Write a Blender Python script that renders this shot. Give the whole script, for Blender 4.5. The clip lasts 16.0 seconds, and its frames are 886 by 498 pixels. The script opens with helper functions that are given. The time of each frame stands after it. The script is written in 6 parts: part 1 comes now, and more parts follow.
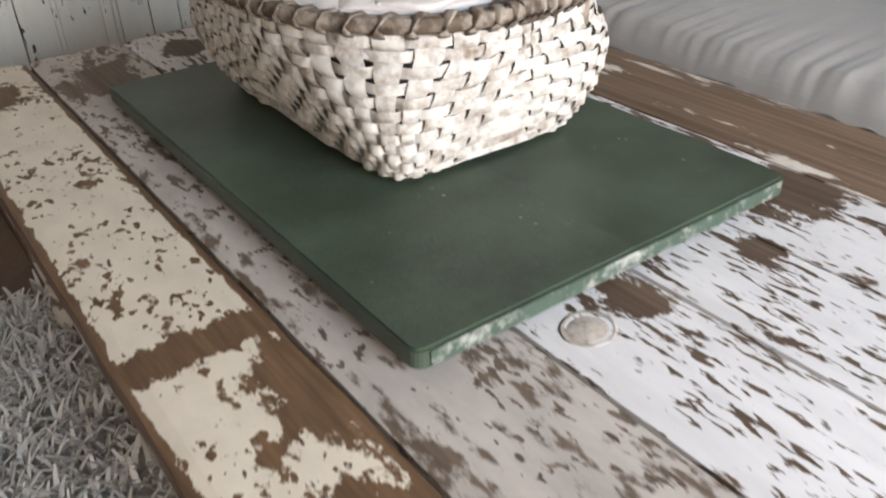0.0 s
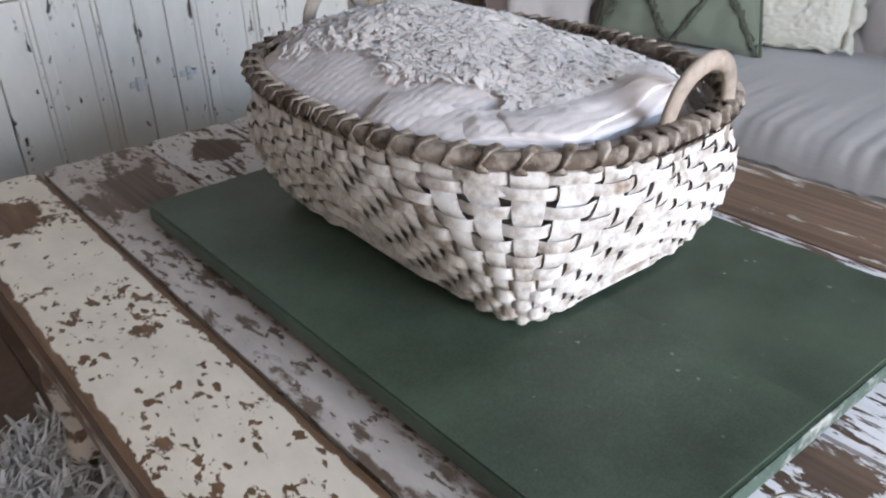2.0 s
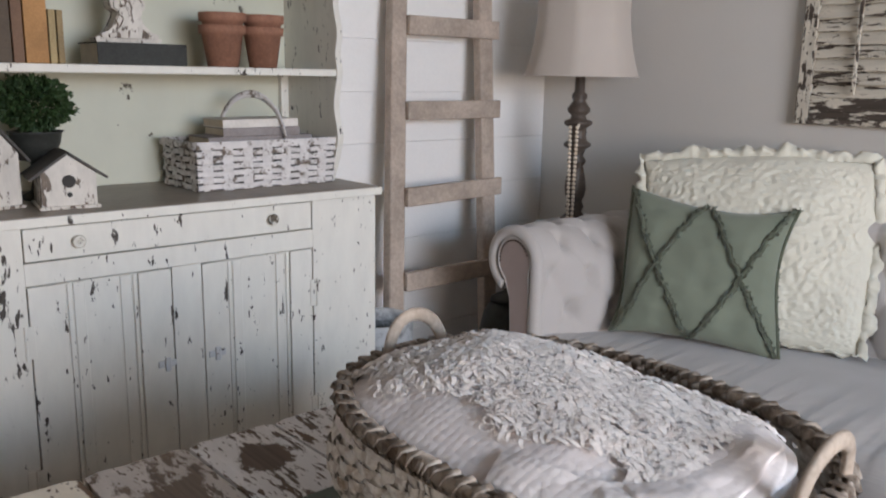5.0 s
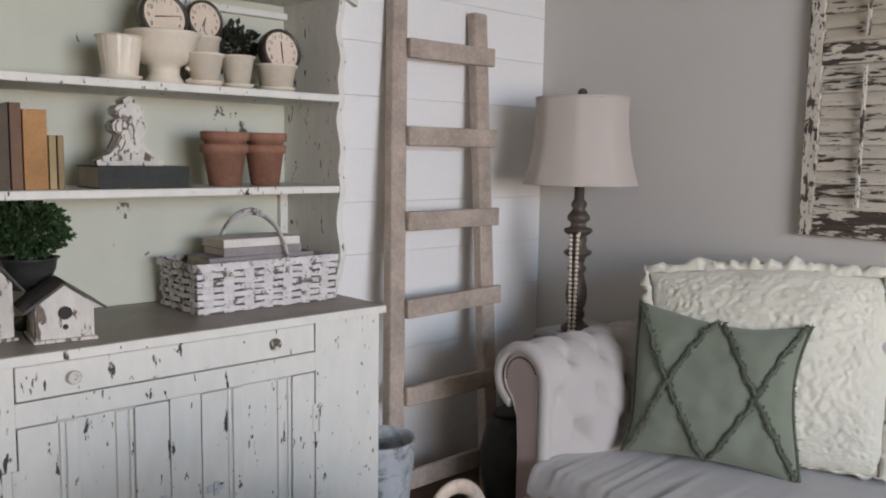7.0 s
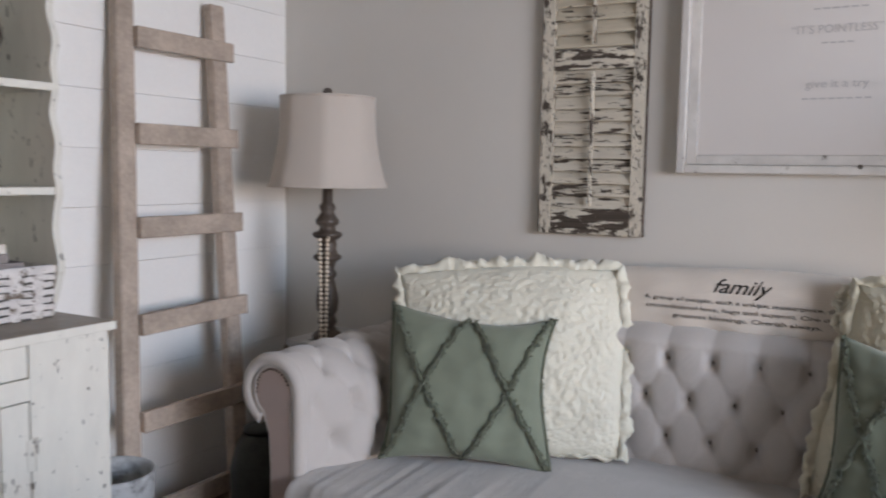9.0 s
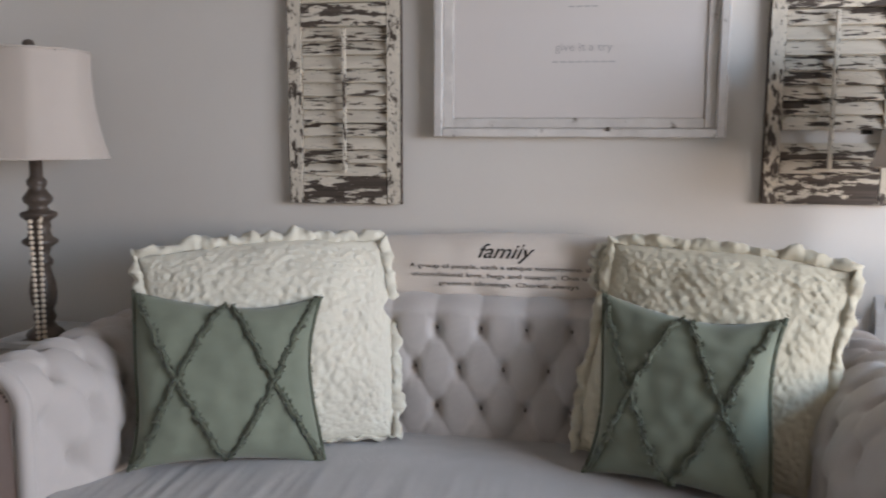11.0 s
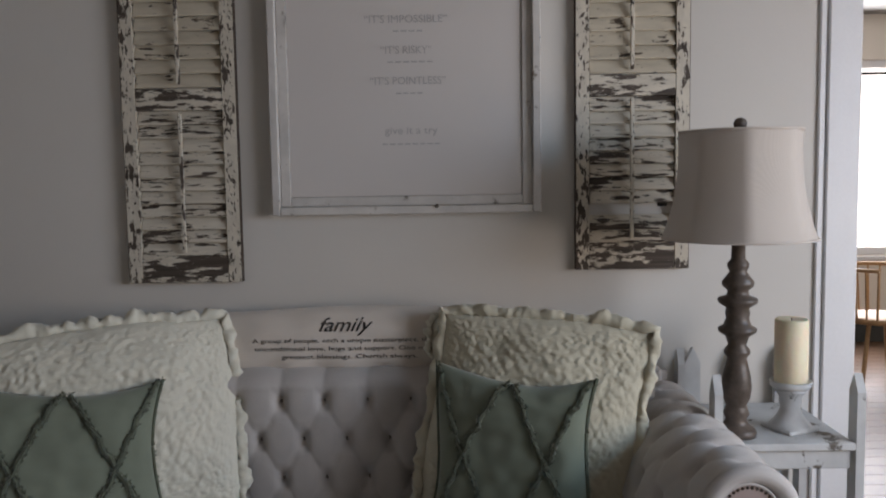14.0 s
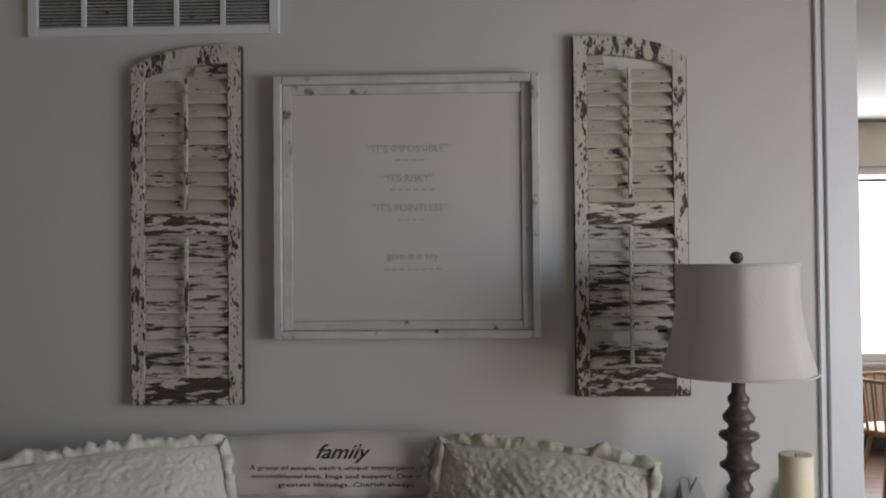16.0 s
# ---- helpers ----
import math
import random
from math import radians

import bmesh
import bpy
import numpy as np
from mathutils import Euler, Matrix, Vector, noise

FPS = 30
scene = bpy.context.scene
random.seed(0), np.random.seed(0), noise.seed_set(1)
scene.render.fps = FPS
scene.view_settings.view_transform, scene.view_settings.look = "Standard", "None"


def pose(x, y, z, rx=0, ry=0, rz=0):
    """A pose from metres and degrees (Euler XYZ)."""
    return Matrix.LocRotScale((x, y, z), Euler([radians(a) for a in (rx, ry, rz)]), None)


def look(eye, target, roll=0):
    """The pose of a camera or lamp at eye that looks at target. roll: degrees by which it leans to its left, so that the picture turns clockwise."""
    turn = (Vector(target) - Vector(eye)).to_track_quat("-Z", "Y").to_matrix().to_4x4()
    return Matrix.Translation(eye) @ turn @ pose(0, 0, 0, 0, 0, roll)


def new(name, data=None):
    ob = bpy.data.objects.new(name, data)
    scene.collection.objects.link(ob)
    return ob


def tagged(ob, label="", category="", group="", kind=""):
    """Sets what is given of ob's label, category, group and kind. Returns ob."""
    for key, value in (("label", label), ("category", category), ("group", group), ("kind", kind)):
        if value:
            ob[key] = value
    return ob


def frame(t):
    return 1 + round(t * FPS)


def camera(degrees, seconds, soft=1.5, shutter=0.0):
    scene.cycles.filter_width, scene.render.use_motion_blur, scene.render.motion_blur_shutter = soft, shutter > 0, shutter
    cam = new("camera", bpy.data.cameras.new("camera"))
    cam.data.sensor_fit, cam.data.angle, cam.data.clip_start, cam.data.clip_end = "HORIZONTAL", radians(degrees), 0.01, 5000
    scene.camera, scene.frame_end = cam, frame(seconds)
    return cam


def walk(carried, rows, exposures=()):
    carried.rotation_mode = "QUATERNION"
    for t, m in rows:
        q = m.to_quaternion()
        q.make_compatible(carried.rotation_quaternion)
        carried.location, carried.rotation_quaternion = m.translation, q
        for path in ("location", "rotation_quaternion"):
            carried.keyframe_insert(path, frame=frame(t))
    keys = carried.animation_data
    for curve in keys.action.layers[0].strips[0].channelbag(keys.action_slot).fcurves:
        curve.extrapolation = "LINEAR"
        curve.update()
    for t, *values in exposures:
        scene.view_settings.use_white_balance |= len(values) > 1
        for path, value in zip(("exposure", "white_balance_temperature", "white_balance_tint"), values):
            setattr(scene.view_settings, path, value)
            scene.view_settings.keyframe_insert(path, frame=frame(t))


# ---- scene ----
cam = camera(55.8, 16.0, soft=1.9, shutter=0.5)
PATH = [
    (0, (0.042, -0.014, 1.047), (1.022, 1.376, -0.004), -2.2),
    (0.5, (0.086, 0.075, 1.051), (1.075, 1.478, 0.025), -2.2),
    (1, (0.099, 0.135, 1.05), (1.107, 1.538, 0.043), -2.8),
    (1.5, (0.027, 0.194, 1.072), (1.049, 1.609, 0.095), -3.1),
    (2, (-0.004, 0.239, 1.081), (1.101, 1.608, 0.129), -2.1),
    (2.5, (-0.035, 0.281, 1.084), (1.179, 1.631, 0.245), -1.7),
    (3, (-0.077, 0.321, 1.122), (1.182, 1.693, 0.392), -1.6),
    (3.5, (-0.097, 0.352, 1.157), (1.181, 1.759, 0.536), -1.2),
    (4, (-0.092, 0.354, 1.168), (1.191, 1.787, 0.62), -0.4),
    (4.5, (-0.081, 0.356, 1.178), (1.203, 1.813, 0.699), 0.3),
    (5, (-0.089, 0.377, 1.192), (1.2, 1.851, 0.785), 1.0),
    (7.5, (-0.111, 0.538, 1.307), (1.254, 1.985, 1.104), 0.9),
    (8, (-0.121, 0.557, 1.305), (1.299, 1.953, 1.115), 0.7),
    (8.5, (-0.074, 0.524, 1.277), (1.518, 1.722, 1.104), 0.5),
    (9, (-0.022, 0.588, 1.257), (1.706, 1.577, 1.074), 0.9),
    (9.5, (0.073, 0.655, 1.251), (1.885, 1.478, 1.054), 1.0),
    (10, (0.118, 0.704, 1.254), (1.982, 1.395, 1.034), 0.8),
    (12.5, (0.037, 0.831, 1.298), (2.016, 0.839, 1.007), -0.5),
    (13, (0.007, 0.772, 1.317), (1.987, 0.788, 1.034), -0.8),
    (13.5, (-0.015, 0.733, 1.343), (1.972, 0.741, 1.108), -1.1),
    (14, (-0.017, 0.708, 1.382), (1.976, 0.725, 1.21), -0.9),
    (14.5, (-0.007, 0.696, 1.43), (1.987, 0.729, 1.279), -0.9),
    (15, (0.007, 0.683, 1.472), (2.004, 0.73, 1.371), -0.9),
    (15.5, (-0.003, 0.668, 1.496), (1.996, 0.725, 1.471), -0.7),
    (16, (-0.029, 0.644, 1.504), (1.97, 0.706, 1.54), -0.5),
]
EXPOSURES = [(0, 0.0, 7300, 19), (1, -0.17, 7800, 20), (1.5, -0.05, 7200, 19), (2, 0.02, 6450, 20), (3, 0.05, 6500, 21), (4, -0.05, 6850, 21), (8, -0.12, 6750, 21), (10, 0.0, 6700, 22), (12.5, -0.5, 6750, 20), (13, -0.7, 6750, 20), (14, -1.1, 6750, 20), (16, -1.24, 6800, 19)]
walk(cam, [(t, look(eye, target, roll)) for t, eye, target, roll in PATH], EXPOSURES)

# ---- light ----
ROOM_X0, ROOM_X1, ROOM_Y0, ROOM_Y1, ROOM_Z = -2.3, 2.69, -2.1, 2.915, 2.6
world = bpy.data.worlds.new("sky")
scene.world = world
world.use_nodes = True
sky = world.node_tree.nodes.new("ShaderNodeTexSky")
sky.sky_type, sky.sun_disc = "NISHITA", False
sky.sun_elevation, sky.sun_rotation = radians(38), radians(150)
world.node_tree.links.new(sky.outputs[0], world.node_tree.nodes["Background"].inputs[0])
world.node_tree.nodes["Background"].inputs[1].default_value = 0.06
sun_data = bpy.data.lights.new("sun", "SUN")
sun_data.energy, sun_data.angle, sun_data.color = 2.0, radians(0.6), (1, 0.95, 0.88)
new("sun", sun_data).matrix_basis = look((2, -6, 9), (5.0, 2.0, 0))


def window_light(name, eye, target, w, h, watts, colour, spread=180):
    d = bpy.data.lights.new(name, "AREA")
    d.shape, d.size, d.size_y, d.energy, d.color = "RECTANGLE", w, h, watts, colour
    d.spread = radians(spread)
    new(name, d).matrix_basis = look(eye, target)


# sky light falls into the room, ground light rises into it
window_light("window_light_south", (0.62, ROOM_Y0 + 0.03, 1.25), (1.2, 2, 1.35), 2.0, 0.90, 100, (1.0, 0.93, 0.82))
window_light("window_light_south_sky", (0.80, ROOM_Y0 + 0.16, 1.70), (1.60, 2.4, -0.55), 1.7, 0.80, 54, (0.44, 0.72, 1.0), 135)
window_light("window_light_west", (ROOM_X0 + 0.03, 0.9, 1.45), (2, 0.9, 1.2), 1.5, 1.4, 3.5, (1.0, 0.82, 0.58))
window_light("window_light_next_room", (6.55, -2.35, 1.5), (2, -2.35, 1.5), 1.3, 1.5, 290, (0.86, 0.94, 1.0))


# ---- materials ----
def nodes_of(name, rough=0.7, metal=0.0):
    m = bpy.data.materials.new(name)
    m.use_nodes = True
    t = m.node_tree
    b = t.nodes["Principled BSDF"]
    b.inputs["Roughness"].default_value, b.inputs["Metallic"].default_value = rough, metal
    b.inputs["Specular IOR Level"].default_value = 0.35
    return m, t, b


def node(t, kind, inputs=(), **settings):
    n = t.nodes.new("ShaderNode" + kind)
    for k, v in settings.items():
        if k == "operation":
            n.operation = v
        elif k == "data_type":
            n.data_type = v
        elif k == "feature":
            n.feature = v
        elif k == "bands_direction":
            n.bands_direction = v
    for key, v in dict(inputs).items():
        if isinstance(v, bpy.types.NodeSocket):
            t.links.new(v, n.inputs[key])
        else:
            n.inputs[key].default_value = v
    return n


def coords(t, stretch=(1, 1, 1)):
    """Object coordinates, shifted by a random step for each object."""
    tc, info = node(t, "TexCoord"), node(t, "ObjectInfo")
    off = node(t, "VectorMath", {0: info.outputs["Random"], 1: (37.0, 61.0, 23.0)}, operation="MULTIPLY")
    add = node(t, "VectorMath", {0: tc.outputs["Object"], 1: off.outputs[0]}, operation="ADD")
    return node(t, "VectorMath", {0: add.outputs[0], 1: stretch}, operation="MULTIPLY").outputs[0]


def noise_of(t, vec, scale, detail=5, rough=0.6):
    return node(t, "TexNoise", {"Vector": vec, "Scale": scale, "Detail": detail, "Roughness": rough}).outputs["Fac"]


def ramp(t, fac, stops):
    r = t.nodes.new("ShaderNodeValToRGB")
    t.links.new(fac, r.inputs[0])
    els = r.color_ramp.elements
    while len(els) < len(stops):
        els.new(0.5)
    for e, (p, c) in zip(els, stops):
        e.position, e.color = p, (c if len(c) == 4 else (*c, 1)) if isinstance(c, tuple) else (c, c, c, 1)
    return r.outputs[0]


def mix(t, fac, a, b):
    n = node(t, "Mix", data_type="RGBA")
    for k, v in ((0, fac), (6, a), (7, b)):
        if isinstance(v, bpy.types.NodeSocket):
            t.links.new(v, n.inputs[k])
        else:
            n.inputs[k].default_value = v if k == 0 else (*v, 1)
    return n.outputs[2]


def bump(t, b, height, strength=0.3, distance=0.004):
    n = node(t, "Bump", {"Height": height, "Strength": strength, "Distance": distance})
    t.links.new(n.outputs[0], b.inputs["Normal"])


def math_of(t, op, a, b):
    return node(t, "Math", {0: a, 1: b}, operation=op).outputs[0]


def shade(c, k):
    return tuple(min(1, v * k) for v in c)


def peeling(name, paint, wood, keep=0.55, scale=9, stretch=(1, 1, 1), rough=0.6, edge=0.02, patchy=0.5, dirt=0.25, chips=0.0, bare=()):
    """Old paint that flakes off bare wood. keep: the share of paint that is left; chips: small flakes lost;
    bare: worn places as (x, y, radius across, radius along) from the thing's own origin."""
    m, t, b = nodes_of(name, rough)
    v = coords(t, stretch)
    fine, broad = noise_of(t, v, scale, 9, 0.62), noise_of(t, v, scale * 0.22, 3, 0.5)
    k = math_of(t, "ADD", fine, math_of(t, "MULTIPLY", math_of(t, "SUBTRACT", broad, 0.5), patchy))
    cut = 0.72 - 0.44 * keep
    mask = ramp(t, k, [(cut - edge, 0.0), (cut + edge, 1.0)])
    if chips:
        small = math_of(t, "ADD", noise_of(t, v, scale * 2.3, 4, 0.5), math_of(t, "MULTIPLY", math_of(t, "SUBTRACT", noise_of(t, v, scale * 0.35, 2), 0.5), 0.55))
        mask = math_of(t, "MINIMUM", mask, ramp(t, small, [(0.735 - 0.13 * chips, 1.0), (0.75 - 0.13 * chips, 0.0)]))
    own = node(t, "TexCoord").outputs["Object"]
    ragged = math_of(t, "MULTIPLY", math_of(t, "SUBTRACT", noise_of(t, node(t, "VectorMath", {0: own, 1: (1, 0.55, 1)}, operation="MULTIPLY").outputs[0], 38, 11, 0.75), 0.5), 2.9)
    for x, y, rx, ry in bare:
        d = node(t, "VectorMath", {0: own, 1: (x, y, 0)}, operation="SUBTRACT").outputs[0]
        d = node(t, "VectorMath", {0: d, 1: (1 / rx, 1 / ry, 0)}, operation="MULTIPLY").outputs[0]
        d = math_of(t, "ADD", node(t, "VectorMath", {0: d}, operation="LENGTH").outputs["Value"], ragged)
        mask = math_of(t, "MINIMUM", mask, ramp(t, math_of(t, "MULTIPLY", d, 0.5), [(0.47, 0.0), (0.50, 1.0)]))
    grain = noise_of(t, node(t, "VectorMath", {0: v, 1: (1, 0.12, 1)}, operation="MULTIPLY").outputs[0], 90, 4)
    stain = noise_of(t, v, scale * 0.6, 6)
    pc = mix(t, ramp(t, stain, [(0.35, 0.0), (0.75, 1.0)]), paint, shade(paint, 1 - dirt))
    wc = mix(t, ramp(t, grain, [(0.3, 0.0), (0.7, 1.0)]), shade(wood, 0.6), shade(wood, 1.35))
    t.links.new(mix(t, mask, wc, pc), b.inputs["Base Color"])
    bump(t, b, math_of(t, "ADD", mask, math_of(t, "MULTIPLY", grain, 0.25)), 0.5, 0.0015)
    return m


def plain(name, c, rough=0.7, vary=0.12, scale=6, relief=0.1, fine=120, metal=0.0, sheen=0.0, distance=0.002):
    m, t, b = nodes_of(name, rough, metal)
    v = coords(t)
    big, small = noise_of(t, v, scale, 4), noise_of(t, v, fine, 3)
    k = math_of(t, "ADD", math_of(t, "MULTIPLY", big, 0.6), math_of(t, "MULTIPLY", small, 0.4))
    t.links.new(mix(t, ramp(t, k, [(0.35, 0.0), (0.65, 1.0)]), shade(c, 1 - vary), shade(c, 1 + vary)), b.inputs["Base Color"])
    b.inputs["Sheen Weight"].default_value = sheen
    bump(t, b, small, relief, distance)
    return m


def woven(name, c, thread=900, vary=0.12, rough=0.85, sheen=0.3, relief=0.35):
    """Cloth: two crossing sets of threads over soft mottling."""
    m, t, b = nodes_of(name, rough)
    v = coords(t)
    w1 = node(t, "TexWave", {"Vector": v, "Scale": thread / 20, "Distortion": 1.5, "Detail": 2})
    w2 = node(t, "TexWave", {"Vector": v, "Scale": thread / 20, "Distortion": 1.5, "Detail": 2}, bands_direction="Z")
    weave = math_of(t, "MULTIPLY", w1.outputs["Fac"], w2.outputs["Fac"])
    k = math_of(t, "ADD", math_of(t, "MULTIPLY", noise_of(t, v, 7, 5), 0.75), math_of(t, "MULTIPLY", weave, 0.25))
    t.links.new(mix(t, ramp(t, k, [(0.25, 0.0), (0.7, 1.0)]), shade(c, 1 - vary), shade(c, 1 + vary)), b.inputs["Base Color"])
    b.inputs["Sheen Weight"].default_value = sheen
    bump(t, b, weave, relief, 0.0008)
    return m


CREAM, WHITE, BROWN, GREYWOOD = (0.74, 0.66, 0.54), (0.74, 0.72, 0.70), (0.145, 0.082, 0.045), (0.20, 0.17, 0.145)
M = {}
M["wall"] = plain("painted_wall", (0.62, 0.592, 0.55), 0.8, 0.025, 1.5, 0.06, 220)
M["shiplap"] = plain("white_shiplap", (0.84, 0.825, 0.80), 0.6, 0.03, 2.5, 0.08, 90)
# colour of the unseen walls, kept dark so that they bounce less light
M["wall_low_bounce"] = plain("greige_unseen_wall", (0.22, 0.21, 0.195), 0.8, 0.03, 1.5, 0.06, 220)
M["trim"] = plain("white_trim", (0.76, 0.76, 0.77), 0.45, 0.03, 3, 0.05, 90)
# the ceiling is never in view; its dark tone cuts bounced light
M["ceiling"] = plain("ceiling_low_bounce", (0.28, 0.268, 0.25), 0.9, 0.03, 2, 0.1, 160)
M["floor"] = plain("brown_floorboard", (0.10, 0.055, 0.032), 0.45, 0.3, 7, 0.15, 60)
M["plank_cream"] = peeling("cream_chipped_paint", CREAM, BROWN, 0.80, 40, (1, 0.6, 1), patchy=0.6, edge=0.015, dirt=0.14, chips=0.85, bare=((-0.45, -0.125, 0.14, 0.032), (-0.385, -0.24, 0.045, 0.10), (-0.46, 0.76, 0.06, 0.07), (-0.53, 0.3, 0.010, 1.2), (-0.37, 0.3, 0.007, 1.1), (-0.43, -0.42, 0.05, 0.05)))
M["plank_grey"] = peeling("grey_worn_paint", (0.54, 0.485, 0.44), (0.15, 0.108, 0.080), 0.68, 46, (1, 0.36, 1), patchy=0.45, edge=0.04, dirt=0.3, chips=0.95, bare=((-0.27, 0.72, 0.06, 0.10), (-0.27, -0.05, 0.03, 0.10)))
M["plank_white"] = peeling("white_streaked_paint", (0.76, 0.74, 0.74), (0.115, 0.075, 0.052), 0.70, 64, (1, 0.20, 1), patchy=0.5, edge=0.012, dirt=0.16, chips=0.95, bare=((0.29, -0.30, 0.09, 0.07), (0.14, -0.36, 0.028, 0.03), (-0.05, -0.34, 0.035, 0.045), (0.30, -0.47, 0.04, 0.05), (-0.09, 0.80, 0.05, 0.06)))
M["knot"] = plain("worn_knot", (0.46, 0.40, 0.35), 0.7, 0.4, 60, 0.3, 160)
M["plank_bare"] = peeling("mostly_bare_plank", (0.74, 0.68, 0.60), (0.20, 0.13, 0.088), 0.36, 26, (1, 0.22, 1), patchy=0.7)
M["green_board"] = plain("dark_green_paint", (0.054, 0.078, 0.053), 0.42, 0.38, 7, 0.05, 420)
M["green_edge"] = peeling("worn_green_edge", (0.065, 0.10, 0.075), (0.30, 0.31, 0.28), 0.72, 50, (1, 0.5, 1), edge=0.08)
M["splint"] = peeling("whitewashed_splint", (0.70, 0.66, 0.61), (0.23, 0.165, 0.115), 0.74, 52, edge=0.16, patchy=0.5, dirt=0.22)
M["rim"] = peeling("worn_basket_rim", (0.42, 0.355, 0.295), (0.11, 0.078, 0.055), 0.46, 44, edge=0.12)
M["handle"] = plain("tan_handle", (0.34, 0.275, 0.22), 0.7, 0.3, 18, 0.3, 110)
M["lace"] = plain("ivory_ruffle", (0.80, 0.735, 0.685), 0.85, 0.12, 20, 0.2, 200, sheen=0.3)
M["quilted_sheet"], t, b = nodes_of("quilted_ivory_cotton", 0.9)
v = coords(t)
cell = node(t, "TexVoronoi", {"Vector": v, "Scale": 82, "Randomness": 0.35}).outputs["Distance"]
weft = noise_of(t, v, 420, 3)
t.links.new(mix(t, ramp(t, noise_of(t, v, 9, 4), [(0.3, 0.0), (0.7, 1.0)]), (0.62, 0.56, 0.54), (0.70, 0.645, 0.62)), b.inputs["Base Color"])
b.inputs["Sheen Weight"].default_value = 0.2
bump(t, b, math_of(t, "SUBTRACT", math_of(t, "MULTIPLY", weft, 0.15), cell), 0.32, 0.005)
M["hutch"] = peeling("chippy_pale_green_paint", (0.72, 0.70, 0.635), (0.060, 0.050, 0.042), 0.905, 24, (1.8, 1.8, 0.62), patchy=0.62, edge=0.012, dirt=0.10, chips=0.18)
M["hutch_top"] = plain("grey_brown_worktop", (0.30, 0.26, 0.215), 0.45, 0.16, 8, 0.1, 80)
M["hutch_back"] = peeling("pale_green_back_boards", (0.57, 0.575, 0.475), (0.10, 0.09, 0.07), 0.95, 16, (1, 1, 0.8), patchy=0.4, edge=0.012, dirt=0.07)
# near-black colour for panels and strips that stand in for shade
M["gap_shade"] = plain("dark_gap_shade", (0.03, 0.026, 0.022), 0.9, 0.1)
M["ladder"] = plain("weathered_ladder_wood", (0.43, 0.35, 0.29), 0.75, 0.24, 9, 0.3, 70)
M["sofa"] = woven("greige_tufted_linen", (0.47, 0.435, 0.41), 1800, 0.06)
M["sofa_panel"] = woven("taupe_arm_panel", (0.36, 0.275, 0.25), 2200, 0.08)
M["seat"] = woven("pale_seat_cover", (0.39, 0.37, 0.355), 1800, 0.05)
M["green_pillow"] = woven("sage_green_cotton", (0.172, 0.196, 0.146), 1500, 0.10)
M["cord"] = plain("olive_fringe", (0.10, 0.115, 0.08), 0.9, 0.3, 60, 0.5, 300, sheen=0.3)
M["quilt"] = woven("ivory_quilted_cotton", (0.645, 0.62, 0.52), 1500, 0.10)
M["quilt_tan"] = woven("tan_quilted_cotton", (0.51, 0.47, 0.36), 1500, 0.10)
M["family"] = woven("blush_cotton", (0.62, 0.555, 0.49), 800, 0.04)
M["ink"] = plain("black_ink", (0.04, 0.037, 0.035), 0.8, 0.05)
M["faint_ink"] = plain("faint_grey_ink", (0.42, 0.40, 0.39), 0.8, 0.05)
M["shade"] = woven("beige_lampshade", (0.54, 0.475, 0.418), 3000, 0.04)
M["lamp"] = plain("antique_bronze_lamp", (0.088, 0.068, 0.055), 0.40, 0.35, 14, 0.25, 80)
M["shutter"] = peeling("flaking_white_shutter", (0.66, 0.60, 0.50), (0.075, 0.058, 0.046), 0.71, 58, (1.0, 1.0, 0.40), patchy=0.6, edge=0.015, chips=0.9)
M["shutter_rail"] = peeling("flaking_rail_paint", (0.66, 0.60, 0.50), (0.075, 0.058, 0.046), 0.50, 34, (1.0, 0.35, 1.7), patchy=0.7, edge=0.015, chips=0.7)
M["shutter_slat"] = peeling("flaking_slat_paint", (0.66, 0.60, 0.50), (0.075, 0.058, 0.046), 0.69, 38, (1.0, 0.24, 1.9), patchy=0.65, edge=0.012, chips=0.6)
M["shutter_slat_clean"] = peeling("cream_slat_paint", (0.64, 0.57, 0.45), (0.085, 0.066, 0.052), 0.87, 34, (1.0, 0.4, 1.6), patchy=0.5, edge=0.015, chips=0.2)
M["frame"] = peeling("distressed_white_frame", (0.64, 0.61, 0.575), (0.20, 0.17, 0.14), 0.84, 16, patchy=0.4, edge=0.04)
M["canvas"] = plain("off_white_canvas", (0.62, 0.58, 0.55), 0.85, 0.02, 2, 0.15, 500)
M["vent_shade"] = plain("dark_duct_shade", (0.07, 0.075, 0.065), 0.7, 0.1)
M["side_table"] = peeling("pale_grey_painted_wood", (0.56, 0.565, 0.56), (0.14, 0.12, 0.10), 0.84, 14, patchy=0.4)
M["candle"] = plain("ivory_wax", (0.78, 0.69, 0.50), 0.6, 0.04, 5, 0.05)
M["candle"].node_tree.nodes["Principled BSDF"].inputs["Subsurface Weight"].default_value = 0.25
M["white_ceramic"] = peeling("chipped_white_holder", (0.62, 0.63, 0.63), (0.10, 0.10, 0.10), 0.88, 22, patchy=0.4, edge=0.01)
M["rug"] = plain("grey_white_shag", (0.60, 0.60, 0.58), 0.9, 0.45, 40, 0.1, 200, sheen=0.3)
rug_nodes = M["rug"].node_tree
rug_tint = ramp(rug_nodes, node(rug_nodes, "NewGeometry").outputs["Random Per Island"], [(0.0, (0.40, 0.39, 0.36)), (0.4, (0.68, 0.68, 0.67)), (1.0, (0.86, 0.87, 0.88))])
rug_nodes.links.new(rug_tint, rug_nodes.nodes["Principled BSDF"].inputs["Base Color"])
M["rug_base"] = plain("grey_rug_base", (0.42, 0.42, 0.40), 0.95, 0.2)


